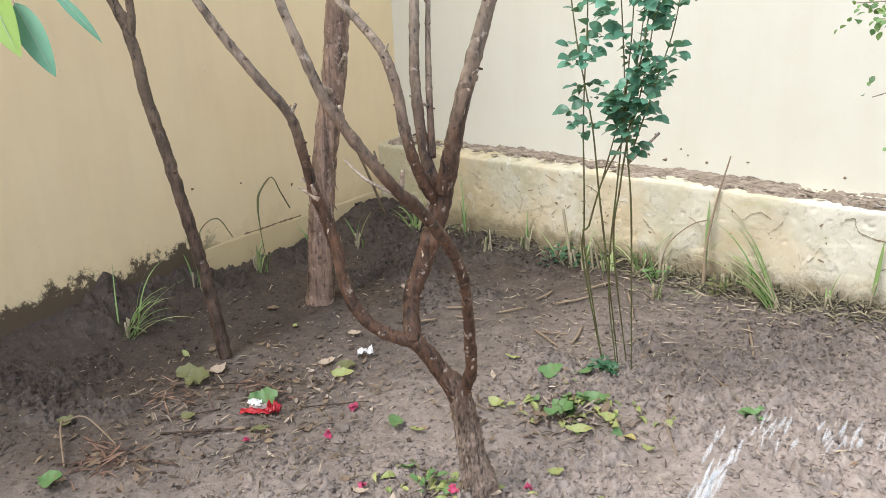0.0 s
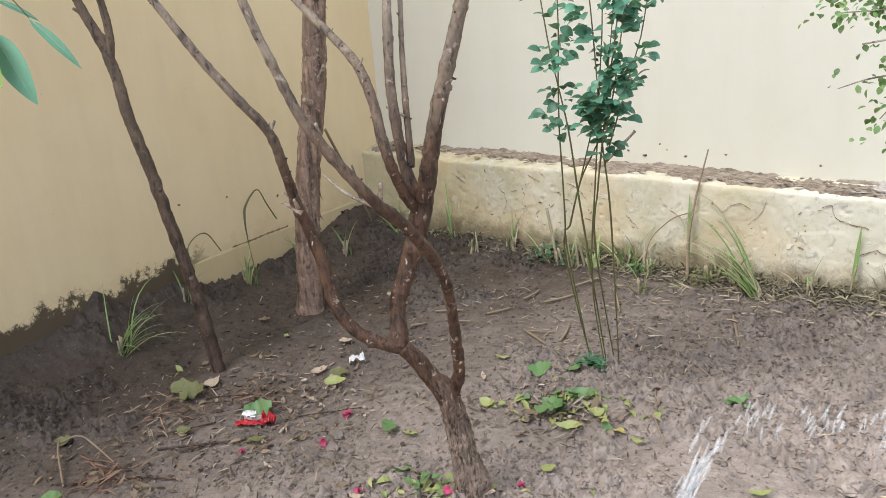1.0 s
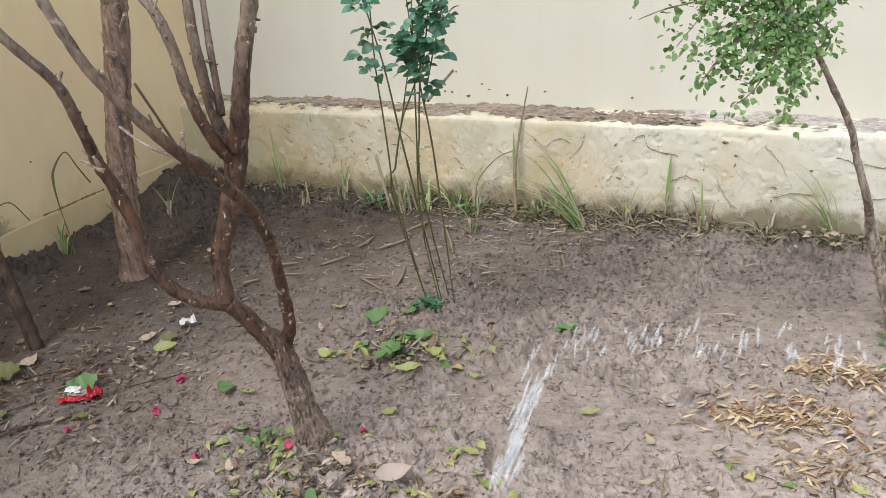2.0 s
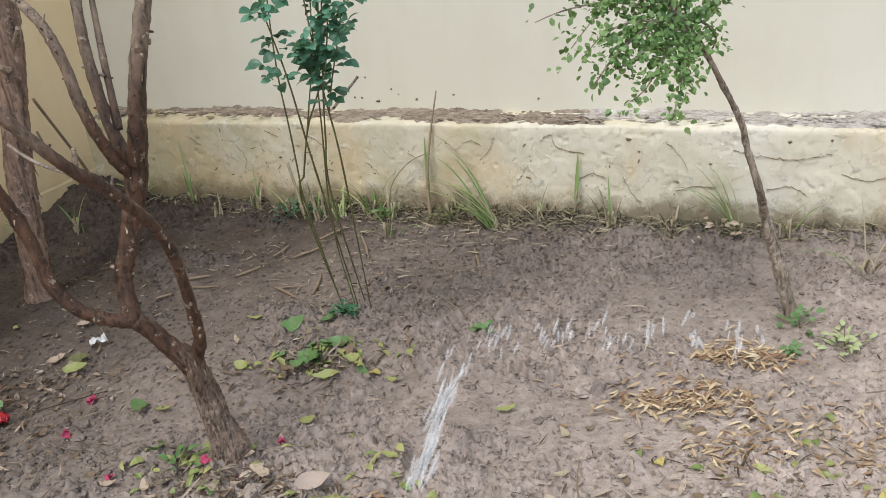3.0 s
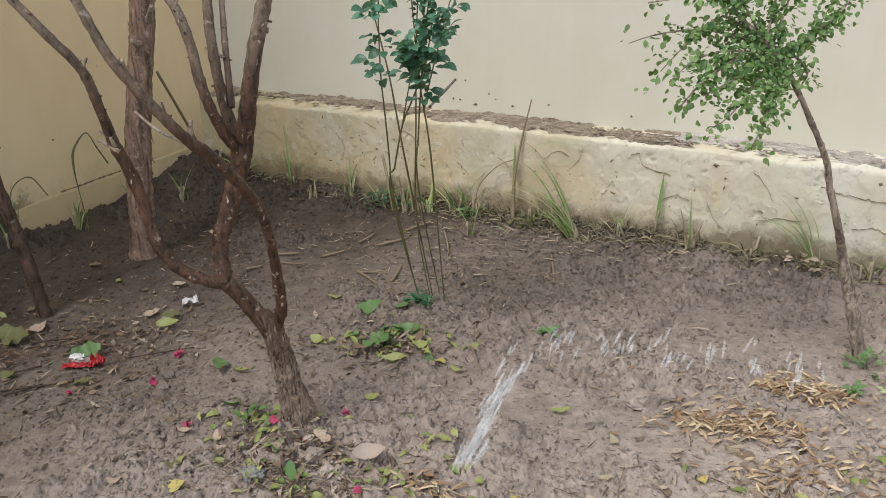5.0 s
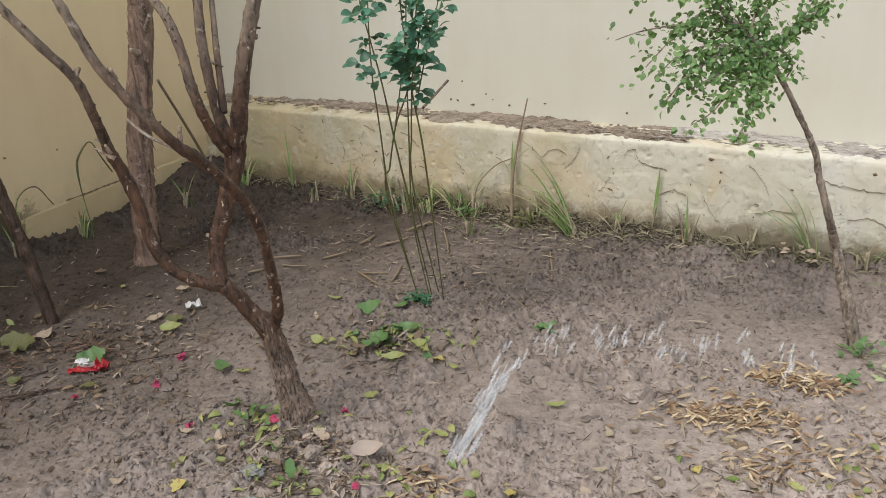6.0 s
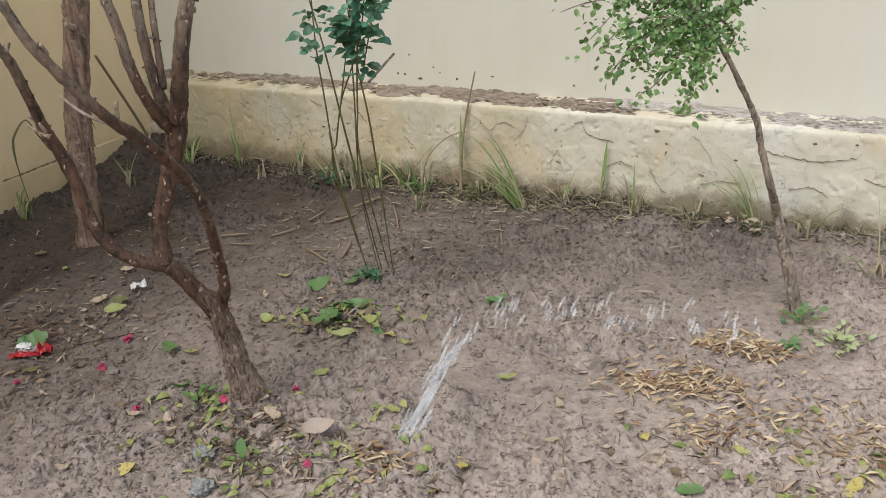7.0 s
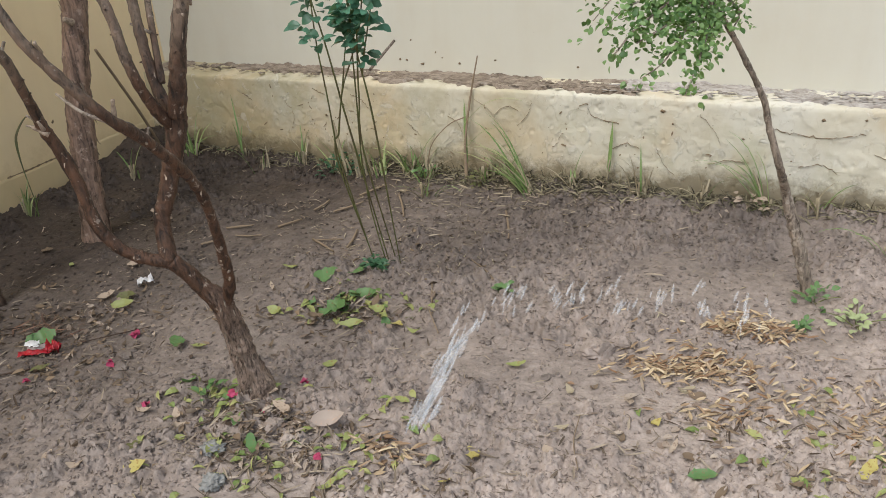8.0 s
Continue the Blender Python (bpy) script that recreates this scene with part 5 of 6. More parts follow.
scatter("straw_litter", "scattered straw and grass bits", "leaf litter", 380, 74, lambda r: (r.uniform(0.3, 4.6), r.uniform(-3.1, -0.3)) if r.random() < 0.45 else (r.gauss(2.1, 0.5), min(r.gauss(-0.95, 0.3), -0.3)), straw_piece, STRAW)
scatter("twig_litter", "thin dry twigs and roots strewn on the soil", "leaf litter", 900, 78, heap([(2.45, -2.5, 0.25), (2.55, -2.6, 0.25), (3.9, -1.9, 0.5), (2.3, -1.65, 0.35), (2.45, -2.5, 0.3), (2.6, -2.55, 0.3), (2.35, -2.4, 0.2), (3.0, -2.5, 0.4), (3.4, -2.2, 0.6), (1.3, -2.1, 0.5), (1.0, -2.6, 0.4), (3.9, -1.7, 0.5), (2.3, -1.6, 0.4), (2.1, -0.8, 0.7), (3.0, -0.6, 0.7), (1.6, -2.6, 0.4)]),
        lambda r, x, y: leaf((x, y, ground_z(x, y) + r.uniform(0.004, 0.018)), (r.gauss(0, 1), r.gauss(0, 1), r.gauss(0, 0.12)), (r.gauss(0, 0.3), r.gauss(0, 0.3), 1), r.uniform(0.025, 0.09), r.uniform(0.003, 0.01), 0.4, r.gauss(0, 0.12), 4), leafy("twig_bits", (0.07, 0.045, 0.028), (0.52, 0.43, 0.32), 0.8))
scatter("wall_foot_litter", "straw, roots and debris along the plinth foot", "leaf litter", 2600, 76, lambda r: (r.uniform(0.3, 4.7) if r.random() < 0.55 else r.gauss(2.6, 0.6), -0.212 - 0.17 * r.random() ** 1.8),
        lambda r, x, y: leaf((x, y, ground_z(x, y) + r.uniform(0.0, 0.03)), (r.gauss(0, 1), r.gauss(0, 0.6), r.gauss(0.1, 0.35)), (0, -0.3, 1), r.uniform(0.03, 0.11), r.uniform(0.003, 0.01), 0.3, 0.3, 4),
        leafy("foot_litter", (0.025, 0.02, 0.013), (0.4, 0.35, 0.22), 0.85))
scatter("brown_litter", "trodden brown leaf scraps on the soil", "leaf litter", 980, 75, heap([(1.0, -2.35, 0.3), (1.3, -2.15, 0.3), (1.1, -2.2, 0.4), (1.5, -2.5, 0.5), (2.5, -2.5, 0.3), (2.2, -1.65, 0.3), (2.3, -1.6, 0.25), (2.0, -1.85, 0.3), (2.4, -2.45, 0.25), (2.55, -2.35, 0.2), (2.4, -2.45, 0.35), (1.3, -1.9, 0.5), (1.1, -2.85, 0.3), (2.9, -2.45, 0.3), (1.5, -2.7, 0.6), (2.4, -1.1, 0.5), (4.1, -2.0, 0.4), (0.9, -2.4, 0.4)]),
        lambda r, x, y: leaf((x, y, ground_z(x, y) + r.uniform(0.002, 0.018)), (r.gauss(0, 1), r.gauss(0, 1), r.gauss(0, 0.15)), (r.gauss(0, 0.7), r.gauss(0, 0.7), 1), 0.012 + 0.05 * r.random() ** 2, r.uniform(0.006, 0.018), r.gauss(0.2, 0.4), r.gauss(0, 0.3), 4), DRY_LEAF)


scatter("strewn_scraps", "small dry bits of leaf and stalk strewn over the soil", "leaf litter", 3800, 79, lambda r: (r.uniform(0.3, 5.0), r.uniform(-3.4, -0.3)) if r.random() < 0.7 else (r.gauss(2.2, 0.7), min(-0.3, r.gauss(-1.5, 0.8))),
        lambda r, x, y: leaf((x, y, ground_z(x, y) + r.uniform(0.003, 0.012)), (r.gauss(0, 1), r.gauss(0, 1), r.gauss(0, 0.2)), (r.gauss(0, 0.5), r.gauss(0, 0.5), 1), 0.008 + 0.035 * r.random() ** 2, r.uniform(0.003, 0.008), 0.4, r.gauss(0, 0.3), 3),
        leafy("scrap_bits", (0.055, 0.036, 0.025), (0.5, 0.4, 0.3), 0.8))
scatter("dry_fringe", "short dry stalks and roots standing along the plinth foot", "dry stalks", 420, 87, lambda r: (r.uniform(0.6, 4.6) if r.random() < 0.4 else r.gauss(2.3, 0.5), -0.215 - 0.08 * r.random()),
        lambda r, x, y: blade((x, y, ground_z(x, y) - 0.005), (r.gauss(0, 0.5), r.gauss(-0.1, 0.25) + 0.01, 0), r.uniform(0.03, 0.1), r.uniform(0.003, 0.007), r.uniform(0.2, 1.2), 0, 4),
        leafy("dry_stalk", (0.05, 0.04, 0.022), (0.4, 0.34, 0.18), 0.8))
scatter("straw_pile", "loose pile of straw and cut grass by the plinth", "straw", 260, 88, heap([(2.7, -0.4, 0.35), (2.5, -0.37, 0.25), (2.95, -0.4, 0.3), (1.95, -0.4, 0.25), (2.2, -0.45, 0.3)]),
        lambda r, x, y: leaf((x, min(y, -0.24), ground_z(x, min(y, -0.24)) + r.uniform(0.004, 0.035)), (r.gauss(0, 1), r.gauss(0, 0.7), r.gauss(0, 0.2)), (r.gauss(0, 0.3), -0.3, 1), r.uniform(0.025, 0.08), r.uniform(0.004, 0.01), 0.5, r.gauss(0, 0.12), 5),
        leafy("pile_straw", (0.1, 0.075, 0.045), (0.52, 0.43, 0.3), 0.8))
scatter("pale_litter", "pale tan and grey leaf pieces lying on the soil", "leaf litter", 330, 85, heap([(4.15, -1.85, 0.35), (4.05, -2.05, 0.35), (4.3, -1.75, 0.3), (3.75, -1.9, 0.3), (2.55, -2.52, 0.2), (2.5, -2.42, 0.15), (2.85, -2.42, 0.12), (2.3, -1.66, 0.25), (1.25, -2.05, 0.3)]),
        lambda r, x, y: leaf((x, y, ground_z(x, y) + r.uniform(0.004, 0.018)), (r.gauss(0, 1), r.gauss(0, 1), r.gauss(0, 0.25)), (r.gauss(0, 0.5), r.gauss(-0.2, 0.5), 1), r.uniform(0.02, 0.055), r.uniform(0.008, 0.022), 0.4, r.gauss(0, 0.35), 5),
        leafy("pale_scraps", (0.2, 0.14, 0.1), (0.6, 0.5, 0.4), 0.75, (0.2, 0.14, 0.09)))
scatter("red_twigs", "reddish-brown twig bits in a small pile", "twigs", 130, 86, heap([(1.1, -2.92, 0.14), (1.08, -2.85, 0.14), (1.18, -2.2, 0.16), (0.95, -2.45, 0.15)]),
        lambda r, x, y: leaf((x, y, ground_z(x, y) + r.uniform(0.004, 0.03)), (r.gauss(0, 1), r.gauss(0.4, 1), r.gauss(0, 0.25)), (r.gauss(0, 0.5), r.gauss(0, 0.5), 1), r.uniform(0.03, 0.12), r.uniform(0.004, 0.009), 0.6, r.gauss(0, 0.1), 4),
        leafy("red_twig", (0.09, 0.045, 0.03), (0.4, 0.24, 0.16), 0.7))
scatter("green_litter", "small yellow and green leaf scraps", "leaf litter", 230, 77, heap([(2.3, -1.62, 0.3), (2.3, -1.62, 0.25), (2.3, -2.4, 0.25), (2.1, -2.33, 0.15), (2.8, -2.4, 0.3), (2.5, -2.6, 0.3), (4.1, -2.0, 0.4)]),
        lambda r, x, y: leaf((x, y, ground_z(x, y) + r.uniform(0.004, 0.02)), (r.gauss(0, 1), r.gauss(0, 1), r.gauss(0, 0.2)), (r.gauss(0, 0.4), r.gauss(0, 0.4), 1), r.uniform(0.03, 0.07), r.uniform(0.012, 0.03), 0.3, 0.4, 4), LIME_LEAF)


def stick(nodes, label):
    nodes = [(x, y, ground_z(x, y) + dz, 0.65 * r) for x, y, dz, r in nodes]
    return lone("stick", tube(nodes, 0.02, 6, 0.15), TWIG, label, "stick", "sticks on the soil", base=nodes[0][:3])


stick([(2.53, -1.35, 0.01, 0.005), (2.6, -1.5, 0.012, 0.005), (2.64, -1.6, 0.012, 0.0045), (2.73, -1.71, 0.01, 0.004)], "bent pale dry stalk lying on soil")
stick([(3.38, -2.02, 0.01, 0.003), (3.4, -2.15, 0.01, 0.003), (3.46, -2.3, 0.01, 0.003)], "thin pale stalk lying on soil")
for a, b, r in (((1.03, -2.6), (1.17, -2.42), 0.004), ((1.12, -2.66), (1.36, -2.43), 0.005), ((1.2, -2.62), (1.27, -2.5), 0.0035), ((0.95, -2.3), (1.08, -2.2), 0.0035), ((1.4, -2.2), (1.58, -2.02), 0.003)):
    lone("stick", tube([(*a, ground_z(*a) + 0.008, r), ((a[0] + b[0]) / 2 + 0.012, (a[1] + b[1]) / 2, ground_z((a[0] + b[0]) / 2, (a[1] + b[1]) / 2) + 0.012, 0.9 * r), (*b, ground_z(*b) + 0.008, 0.7 * r)], 0.015, 8, 0.35), BARK_DARK, "dark rotten twig lying on soil", "stick", "sticks on the soil", base=(*a, ground_z(*a)))
stick([(0.79, -2.86, 0.04, 0.006), (0.83, -2.79, 0.05, 0.006), (1.05, -2.8, 0.01, 0.005)], "bent pale stalk lying on dark soil")
stick([(1.03, -2.99, 0.01, 0.006), (0.85, -2.9, 0.04, 0.006), (0.79, -2.86, 0.05, 0.005)], "bent pale stalk lying on dark soil")
broken = [(x, y, ground_z(x, y) + 0.012, r) for x, y, r in ((1.0, -3.0, 0.005), (1.2, -2.82, 0.005), (1.34, -2.74, 0.0035))]
lone("stick", tube(broken, 0.015, 8, 0.3), BARK_BROWN, "broken reddish-brown stick lying on soil", "stick", "sticks on the soil", base=broken[0][:3])
stick([(1.78, -1.1, 0.01, 0.006), (1.85, -1.06, 0.012, 0.006), (1.9, -1.04, 0.01, 0.005)], "dry pale stalk lying on soil")
stick([(1.38, -1.2, 0.01, 0.006), (1.45, -1.18, 0.012, 0.006), (1.5, -1.15, 0.01, 0.005)], "dry pale stalk lying on soil")
stick([(2.6, -1.1, 0.01, 0.005), (2.72, -1.2, 0.012, 0.005), (2.78, -1.28, 0.01, 0.004)], "dry forked stalk lying on soil")


for a, b in (((1.284, -1.149), (1.399, -1.075)), ((1.525, -1.047), (1.593, -0.934)), ((1.564, -0.779), (1.578, -0.65)), ((1.678, -0.775), (1.793, -0.656)), ((1.739, -0.599), (1.812, -0.447)),
             ((1.761, -1.096), (1.93, -1.18)), ((1.267, -1.326), (1.315, -1.268)), ((1.962, -1.11), (1.917, -0.937)), ((2.55, -0.55), (2.68, -0.85)), ((1.95, -0.55), (2.08, -0.75))):
    mid = ((a[0] + b[0]) / 2 + 0.006, (a[1] + b[1]) / 2)
    stick([(*a, 0.012, 0.008), (*mid, 0.014, 0.009), (*b, 0.012, 0.007)], "short pale dry stalk lying on soil")


def earth_lump(x, y, r, seed):
    """One big broken clod."""
    rnd = random.Random(seed)
    bm = bmesh.new()
    bmesh.ops.create_icosphere(bm, subdivisions=4, radius=1)
    bm.verts.index_update()
    cuts = [(Vector((rnd.gauss(0, 1), rnd.gauss(0, 1), rnd.gauss(0.3, 0.6))).normalized(), rnd.uniform(0.55, 0.85)) for _ in range(7)]
    verts = []
    for v in bm.verts:
        p = v.co * (1 + 0.4 * noise.noise(v.co * 1.4 + Vector((seed, 0, 0))) + 0.25 * noise.noise(v.co * 4 + Vector((seed, 0, 0))) + 0.12 * noise.noise(v.co * 11))
        for n, d in cuts:
            p = p - n * max(0.0, p.dot(n) - d) * 0.8
        verts.append((x + r * p.x * 1.2, y + r * p.y, ground_z(x, y) + r * (0.25 + 0.7 * p.z)))
    faces = [tuple(v.index for v in f.verts) for f in bm.faces]
    bm.free()
    return lone("earth_lump", (verts, faces), CRUMB, "big broken clod of damp brown earth", "clod", "big clods of earth", base=(0, 0, 0), smooth=False)


for k, (x, y, r) in enumerate(((3.32, -1.6, 0.062), (3.26, -1.55, 0.038), (3.39, -1.54, 0.034), (1.63, -2.22, 0.028), (1.68, -2.29, 0.026), (1.72, -2.35, 0.022), (2.48, -2.44, 0.035), (2.56, -2.46, 0.028), (1.36, -2.62, 0.03))):
    earth_lump(x, y, r, 200 + k)


# ---- water from a hose ----
def water():
    """Drops of a hose jet on their way down to the soil."""
    m = Shade("clear_water", 0.1)
    m.colour((0.9, 0.93, 0.95))
    m.b.inputs["Alpha"].default_value = 0.14
    m.b.inputs["IOR"].default_value = 1.33
    rnd = random.Random(33)
    geos = []
    arc = spline([(3.088, -2.537, 0.213, 0.01), (3.016, -2.216, 0.185, 0.01), (2.964, -1.853, 0.143, 0.01), (3.080, -1.696, 0.140, 0.01), (3.307, -1.589, 0.126, 0.01), (3.575, -1.532, 0.114, 0.01), (3.863, -1.485, 0.109, 0.01)], 0.01)
    for k in range(130):
        t = rnd.random() * 0.32 if k < 60 else 0.28 + 0.72 * rnd.random()
        near = t < 0.3
        c = Vector(arc[int(t * (len(arc) - 1))][:3]) + Vector((rnd.gauss(0, 0.012 if near else 0.035), rnd.gauss(0, 0.012 if near else 0.045), abs(rnd.gauss(0, 0.015 if near else 0.03))))
        way = Vector((-0.01, 0.98, 0.22)) + Vector((rnd.gauss(0, 0.12), rnd.gauss(0, 0.12), rnd.gauss(0, 0.12)))
        length, r = rnd.uniform(0.06, 0.15) if near else rnd.uniform(0.04, 0.1), rnd.uniform(0.003, 0.008)
        way.normalize()
        a, b = c - way * length / 2, c + way * length / 2
        geos.append(tube([(*a, 0.0004), (*(c - way * length * 0.2), r), (*(c + way * length * 0.25), r * 0.9), (*b, 0.0004)], 0.02, 5, 0.2, k))
    ob = lone("water_spray", joined(geos), m.m, "clear water drops sprayed over the soil", "water", kind="stuff", base=(3.4, -2.3, 0))
    return ob


water()


# ---- wall wear ----
def crust(name, x0, x1, place, height, count, seed, material, label, category):
    """Lumps of mud or damp crust along a line on the masonry."""
    rnd = random.Random(seed)
    geos = []
    for k in range(count):
        t = rnd.random()
        c, sx, sy, sz = place(rnd, x0 + (x1 - x0) * t)
        g = chip(rnd, 0, 0, 1.0)
        z0 = ground_z(0, 0) + 0.25
        geos.append(([Vector((v[0] * sx + c[0], v[1] * sy + c[1], (v[2] - z0) * sz + c[2])) for v in g[0]], g[1]))
    return lone(name, joined(geos), material, label, category, kind="stuff", base=(x0, -0.1, 0.3))


def ledge_mud(rnd, x):
    """A thin flake of dried mud or plaster lying on the ledge."""
    return (x, -0.004 - 0.17 * rnd.random(), 0.482 + rnd.uniform(0, 0.004)), rnd.uniform(0.008, 0.035), rnd.uniform(0.005, 0.015), rnd.uniform(0.002, 0.006)


def ledge_strip(name, x0, x1, depth, height, material, label, category, shift):
    """A continuous lumpy heap with a ragged rim lying on the ledge against the wall."""
    xs, us = np.arange(x0, x1, 0.008), np.linspace(0, 1, 15)
    X, U = np.meshgrid(xs, us, indexing="ij")
    d = depth * np.clip(0.8 + 0.9 * value_noise(X, 0 * X, 3.1, shift) + 0.6 * value_noise(X, 0 * X, 11, shift + 1) + 0.25 * value_noise(X, 0 * X, 40, shift + 6), 0.12, 1.12)
    Y = -0.001 - d * U
    layer = np.clip((value_noise(X, Y, 10, shift + 3) + 0.6 * value_noise(X, Y, 31, shift + 7)) / 0.06, 0, 1)
    h = height * np.clip(0.5 + 1.4 * value_noise(X, 0 * X, 2.5, shift + 2) + 0.8 * layer + 0.8 * value_noise(X, Y, 60, shift + 4), 0.05, 3)
    # a crust clings to the wall behind
    h = h + 0.014 * np.clip(0.3 + 2 * value_noise(X, 0 * X, 5, shift + 8) + value_noise(X, 0 * X, 26, shift + 9), 0, 1.4) * np.clip(1 - U * 7, 0, 1)
    Z = 0.481 + h * np.sqrt(np.clip(1 - U ** 6, 0, 1)) + 0.006 * value_noise(X, Y, 90, shift + 5) - 0.02 * (U > 0.99)
    n = len(us)
    verts = np.stack([X.ravel(), Y.ravel(), Z.ravel()], 1).tolist()
    faces = [(i * n + k, i * n + k + 1, i * n + k + 1 + n, i * n + k + n) for i in range(len(xs) - 1) for k in range(n - 1)]
    return lone(name, (verts, faces), material, label, category, kind="structure", base=(x0, 0, 0.48))


ledge_strip("ledge_mud", 0.06, 3.1, 0.16, 0.007, MUD, "dried brown mud banked along the plinth ledge", "mud", 31)
ledge_strip("ledge_plaster", 3.0, 7.0, 0.155, 0.005, LIME, "worn pale grey plaster on the plinth ledge", "plaster", 41)
crust("ledge_mud_lumps", 0.2, 3.1, ledge_mud, 0.02, 260, 81, MUD, "dried brown mud lying along the plinth ledge", "mud")
crust("ledge_crumbs", 2.9, 5.5, ledge_mud, 0.02, 240, 82, LIME, "crumbling pale plaster along the plinth ledge", "plaster")


def chipped(rnd):
    """A place for a chip: mostly low on the plinth and in a few worn areas."""
    cx, cz, r = rnd.choice(((3.3, 0.28, 0.3), (2.4, 0.2, 0.5), (1.4, 0.28, 0.3), (3.7, 0.15, 0.4), (2.0, 0.12, 0.6), (2.9, 0.1, 0.5), (0.9, 0.25, 0.4)))
    x, z = rnd.gauss(cx, r), rnd.gauss(cz, 0.09)
    return (x, z) if 0.1 < x < 4.7 and 0.0 < z < 0.44 else None


def plinth_chip(rnd, x, z):
    """A short curled flake or hole, flat on the plinth face."""
    y = float(plinth_y(x, z)) - 0.002
    length, wide = rnd.choice((1, 1, 1, 3.5)) * rnd.uniform(0.006, 0.015), rnd.uniform(0.004, 0.009)
    return leaf((x, y, z), (rnd.gauss(0, 1), 0, rnd.gauss(0, 1) + 0.01), (0, -1, 0.3), length, wide, 0.3, rnd.gauss(0, 0.3), 5)


scatter("plinth_chips", "small dark chips and flakes on the plinth", "wall chip", 70, 83, chipped, plinth_chip, CRACK_AND_SHADE)


def crack(points, width, seed):
    """A dark ragged crack in the plinth face."""
    rnd = random.Random(seed)
    line = spline([(x, 0.0, z, width) for x, z in points], 0.012)
    verts, faces = [], []
    for i, p in enumerate(line):
        w_ = p[3] * rnd.uniform(0.35, 1.3)
        dx, dz = rnd.gauss(0, 0.003), rnd.gauss(0, 0.003)
        y = float(plinth_y(p[0], p[2])) - 0.003
        verts += [(p[0] + dx, y, p[2] + dz + w_ / 2), (p[0] + dx + 0.3 * w_, y - 0.003, p[2] + dz), (p[0] + dx, y, p[2] + dz - w_ / 2)]
        if i:
            k = 3 * i
            faces += [(k - 3, k, k + 1, k - 2), (k - 2, k + 1, k + 2, k - 1)]
    return lone("crack_and_shade_line", (verts, faces), CRACK_AND_SHADE, "dark ragged crack in the plaster plinth", "crack", "cracks in the plinth", "structure", base=verts[0])


CRACKS_FIRST = [
    [(2.57, 0.41), (2.54, 0.34), (2.49, 0.29)],
    [(2.8, 0.39), (2.86, 0.425), (2.89, 0.36), (3.02, 0.335)],
    [(2.68, 0.19), (2.74, 0.27)],
    [(3.7, 0.365), (3.81, 0.34), (3.96, 0.33), (4.1, 0.355)],
    [(3.2, 0.22), (3.24, 0.15), (3.29, 0.09)],
    [(3.46, 0.165), (3.55, 0.19), (3.63, 0.185)],
    [(2.36, 0.34), (2.44, 0.39), (2.5, 0.365)],
    [(1.85, 0.26), (1.92, 0.19)],
    [(1.5, 0.4), (1.58, 0.36), (1.62, 0.30)],
    [(1.05, 0.33), (1.1, 0.27), (1.09, 0.2)],
    [(2.98, 0.2), (3.06, 0.23), (3.12, 0.21)],
    [(3.4, 0.4), (3.47, 0.33), (3.5, 0.26)]]
CRACKS_SECOND = [
    [(4.15, 0.27), (4.25, 0.24), (4.33, 0.26)],
    [(2.1, 0.31), (2.16, 0.27), (2.17, 0.21)],
    [(0.75, 0.37), (0.82, 0.33)],
    [(3.85, 0.18), (3.95, 0.2), (4.02, 0.17)],
    [(1.25, 0.42), (1.33, 0.39)]]
CRACKS = CRACKS_FIRST + CRACKS_SECOND
for k, points in enumerate(CRACKS):
    crack(points, 0.0035 if k not in (3, 1) else 0.005, 90 + k)


def wall_spot(x, y, z, r, seed):
    """A small dark hole or nail stain on the masonry."""
    rnd = random.Random(seed)
    g = chip(rnd, 0, 0, 1.0)
    z0 = ground_z(0, 0) + 0.25
    thin = Vector((0.25, 1, 1)) if x < 0.05 else Vector((1, 0.25, 1))
    verts = [Vector((v[0] * r * thin.x + x, v[1] * r * thin.y + y, (v[2] - z0) * r + z)) for v in g[0]]
    return lone("wall_spot", (verts, g[1]), CRACK_AND_SHADE, "small dark chip in the wall plaster", "wall chip", "chips in the wall plaster", "structure", base=(x, y, z))


for k, (x, y, z, r) in enumerate([(3.23, -0.205, 0.41, 0.016), (3.93, -0.205, 0.41, 0.012), (3.28, -0.205, 0.35, 0.009), (1.728, -0.002, 0.555, 0.012), (1.769, -0.002, 0.554, 0.01), (1.869, -0.002, 0.534, 0.013), (1.989, -0.002, 0.572, 0.007), (2.092, -0.002, 0.545, 0.012), (1.805, -0.002, 0.663, 0.009), (2.75, -0.002, 0.55, 0.01), (0.002, -1.62, 0.5, 0.011), (0.002, -1.31, 0.46, 0.01),
                                  (0.002, -0.95, 0.37, 0.012), (1.95, -0.002, 0.6, 0.008), (2.3, -0.002, 0.57, 0.009), (1.33, -0.206, 0.27, 0.01), (3.6, -0.206, 0.3, 0.008), (4.1, -0.206, 0.42, 0.009), (1.45, -0.206, 0.34, 0.009)]):
    wall_spot(x, y, z, r, 120 + k)

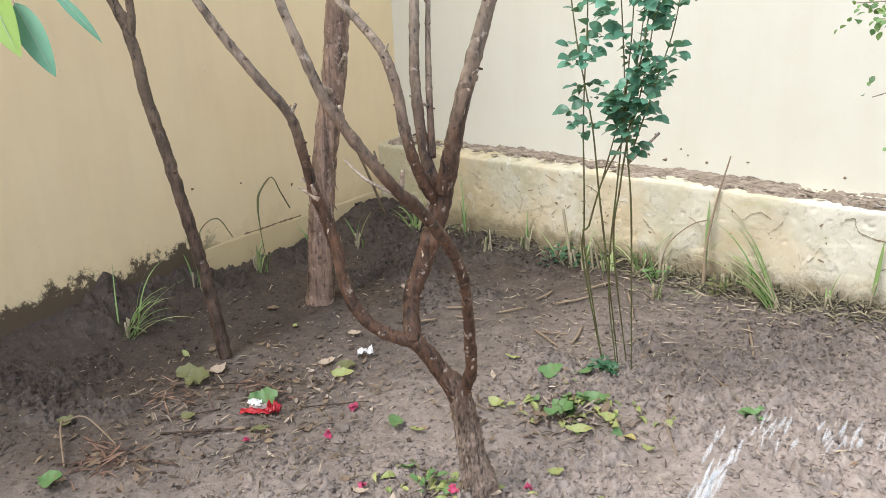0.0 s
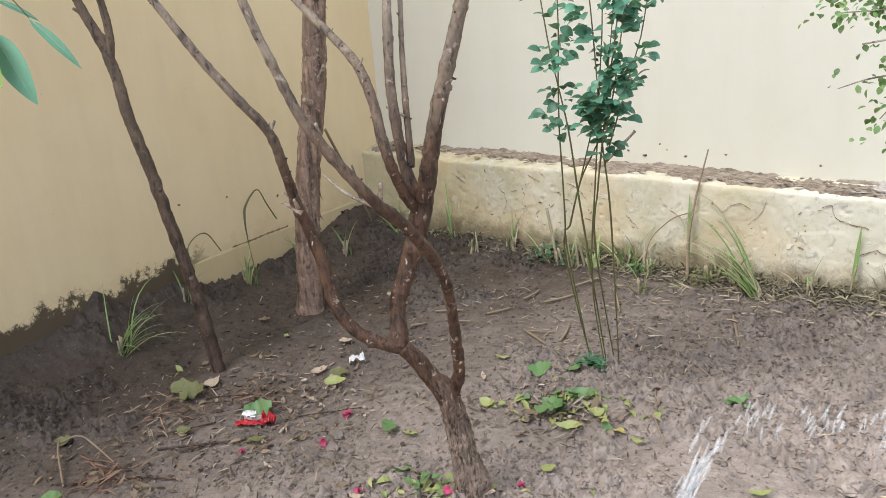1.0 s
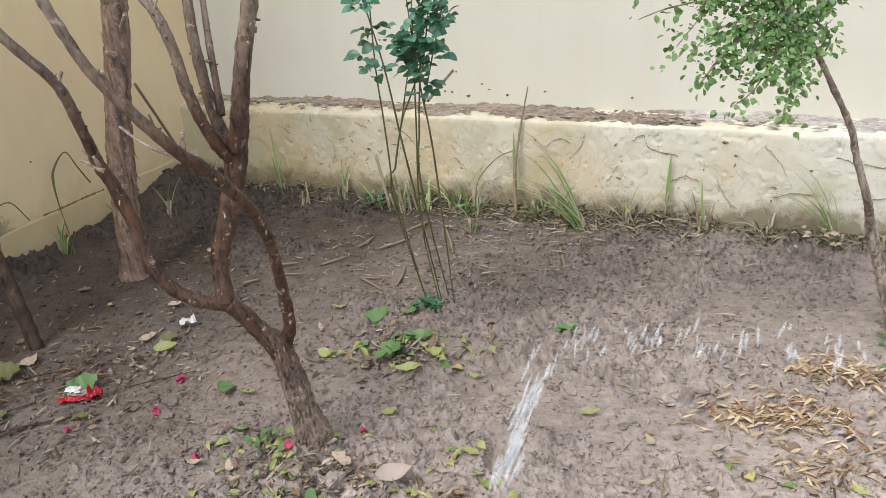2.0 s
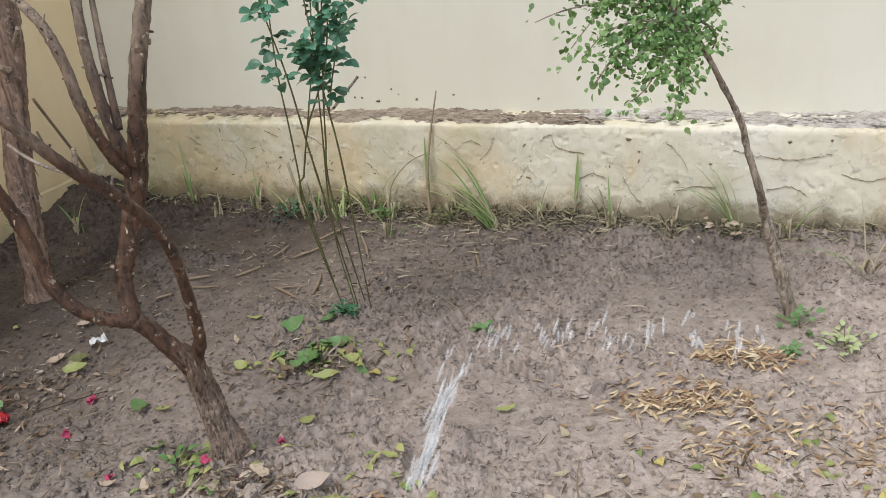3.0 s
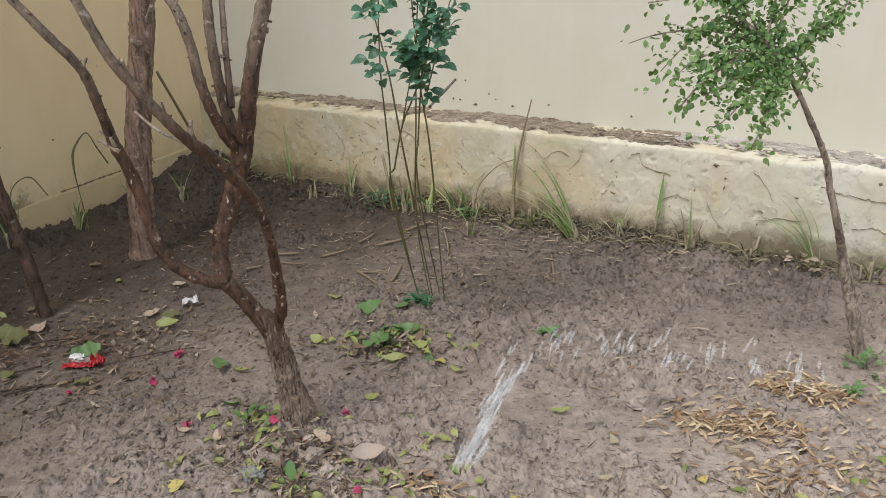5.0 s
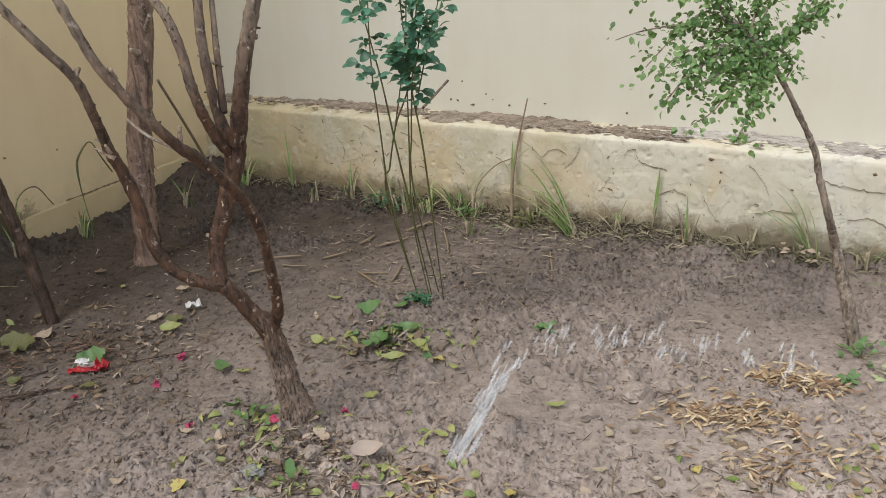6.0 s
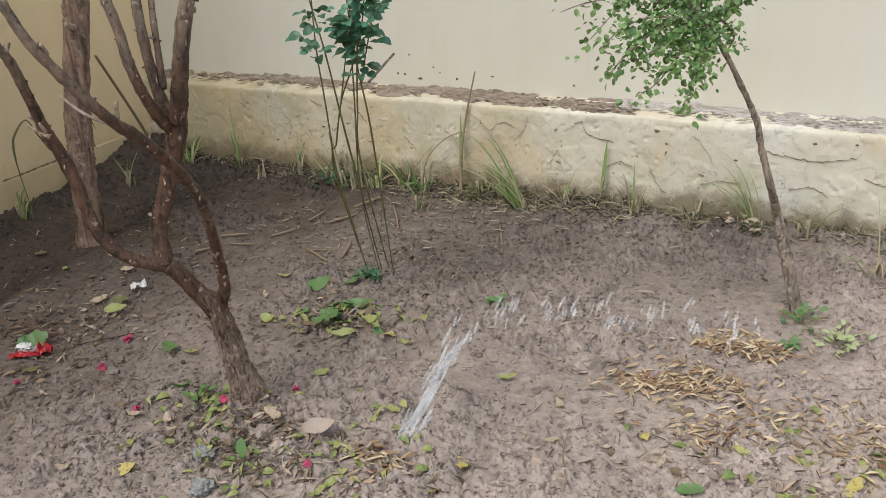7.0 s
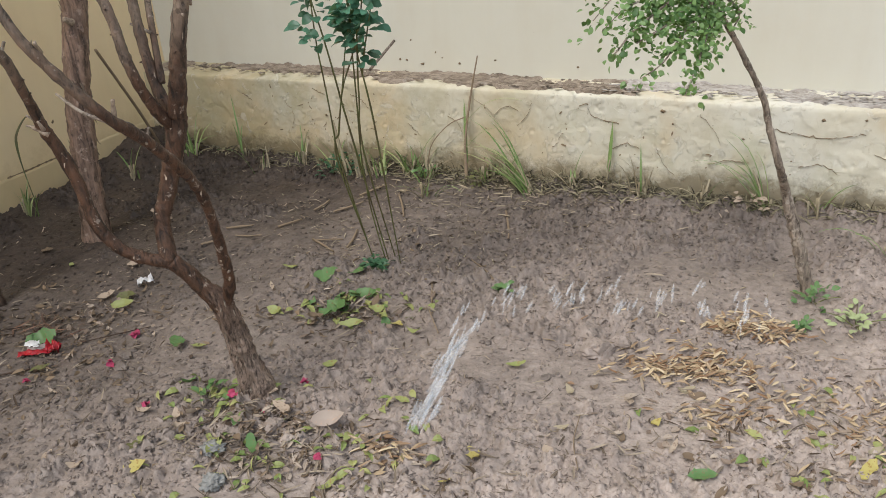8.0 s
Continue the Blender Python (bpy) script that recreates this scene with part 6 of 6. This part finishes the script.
def skirting_band():
    """A thin second coat of plaster low on the yellow wall, thinning out at its end."""
    ys, zs = np.linspace(-1.62, -0.2, 120), [-0.2, 0.02, 0.08, 0.13, 0.155, 0.165, 0.172]
    verts, faces = [], []
    for y in ys:
        out = 0.004 * min(1.0, (y + 1.62) / 0.25) + 0.002 * float(value_noise(y, 0, 9, 71))
        lift = 0.006 * float(value_noise(y, 0, 14, 72))
        for k, z in enumerate(zs):
            verts.append((-0.004 if k == 6 else out - (0.003 if k == 5 else 0) + 0.002 * float(value_noise(y, z, 30, 73)), float(y), z + (lift if k > 3 else 0)))
    n = len(zs)
    for i in range(len(ys) - 1):
        faces += [(i * n + k, i * n + k + 1, i * n + k + 1 + n, i * n + k + n) for k in range(n - 1)]
    return lone("skirting_band", (verts, faces), BAND, "low mossy plaster band along the yellow wall foot", "plaster band", kind="structure", base=(0, -0.8, 0), smooth=False)


skirting_band()


def band_shade_line():
    """A dark strip above the band, painted for the shade under the upper coat."""
    rnd = random.Random(44)
    verts, faces = [], []
    for i, y in enumerate(np.arange(-1.33, -0.9, 0.012)):
        w_, z = rnd.uniform(0.002, 0.007), 0.172 + 0.008 * float(value_noise(y, 0, 8, 75))
        verts += [(0.006, y, z + w_), (0.009, y, z), (0.006, y, z - w_)]
        if i:
            k = 3 * i
            faces += [(k - 3, k, k + 1, k - 2), (k - 2, k + 1, k + 2, k - 1)]
    return lone("crack_and_shade_line", (verts, faces), CRACK_AND_SHADE, "dark strip drawn as the shade line above the plaster band", "crack", "cracks in the plinth", "structure", base=verts[0])


band_shade_line()

# a leafy branch hangs in over the yellow wall
bough = tagged(empty("overhanging_branch", (-0.1, -3.3, 2.9)), "leafy branch hanging in over the yellow wall", "branch")
part("branch", tube([(-0.12, -3.3, 2.905, 0.02), (0.5, -3.2, 2.95, 0.016), (1.0, -3.05, 2.5, 0.012), (1.28, -2.97, 1.95, 0.008), (1.34, -2.97, 1.66, 0.005)], 0.03, 8), BARK_GREY, bough)
TIP = Vector((1.34, -2.97, 1.66))
for a, b, width, up in (((1.346, -3.003, 1.534), (1.517, -3.015, 1.347), 0.072, (0.7, -0.6, 0.4)), ((1.274, -3.035, 1.594), (1.504, -3.094, 1.409), 0.085, (0.5, -0.7, 0.5)),
                        ((1.371, -2.904, 1.557), (1.504, -2.857, 1.417), 0.03, (0.6, -0.4, 0.6)), ((1.28, -2.948, 1.62), (1.385, -2.882, 1.549), 0.02, (0.4, -0.5, 0.8))):
    a, b = Vector(a), Vector(b)
    part("leaf", leaf((a + b) / 2, b - a, up, (b - a).length, width, 0.18, 0.12, 10, 0.85), FRESH_LEAF if width > 0.08 else BIG_LEAF, bough)
    above = Vector(up).normalized() * 0.002
    part("midrib", tube([(*(a * 0.97 + b * 0.03 + above), 0.0014), (*((a + b) / 2 + above), 0.0012), (*(a * 0.06 + b * 0.94 + above), 0.0005)], 0.02, 5), RIB, bough, "pale midrib")
    part("leaf_stalk", tube([(*TIP, 0.002), (*((TIP + a) / 2 + Vector((0, 0, 0.01))), 0.002), (*a, 0.0018)], 0.02, 5), CANE, bough)
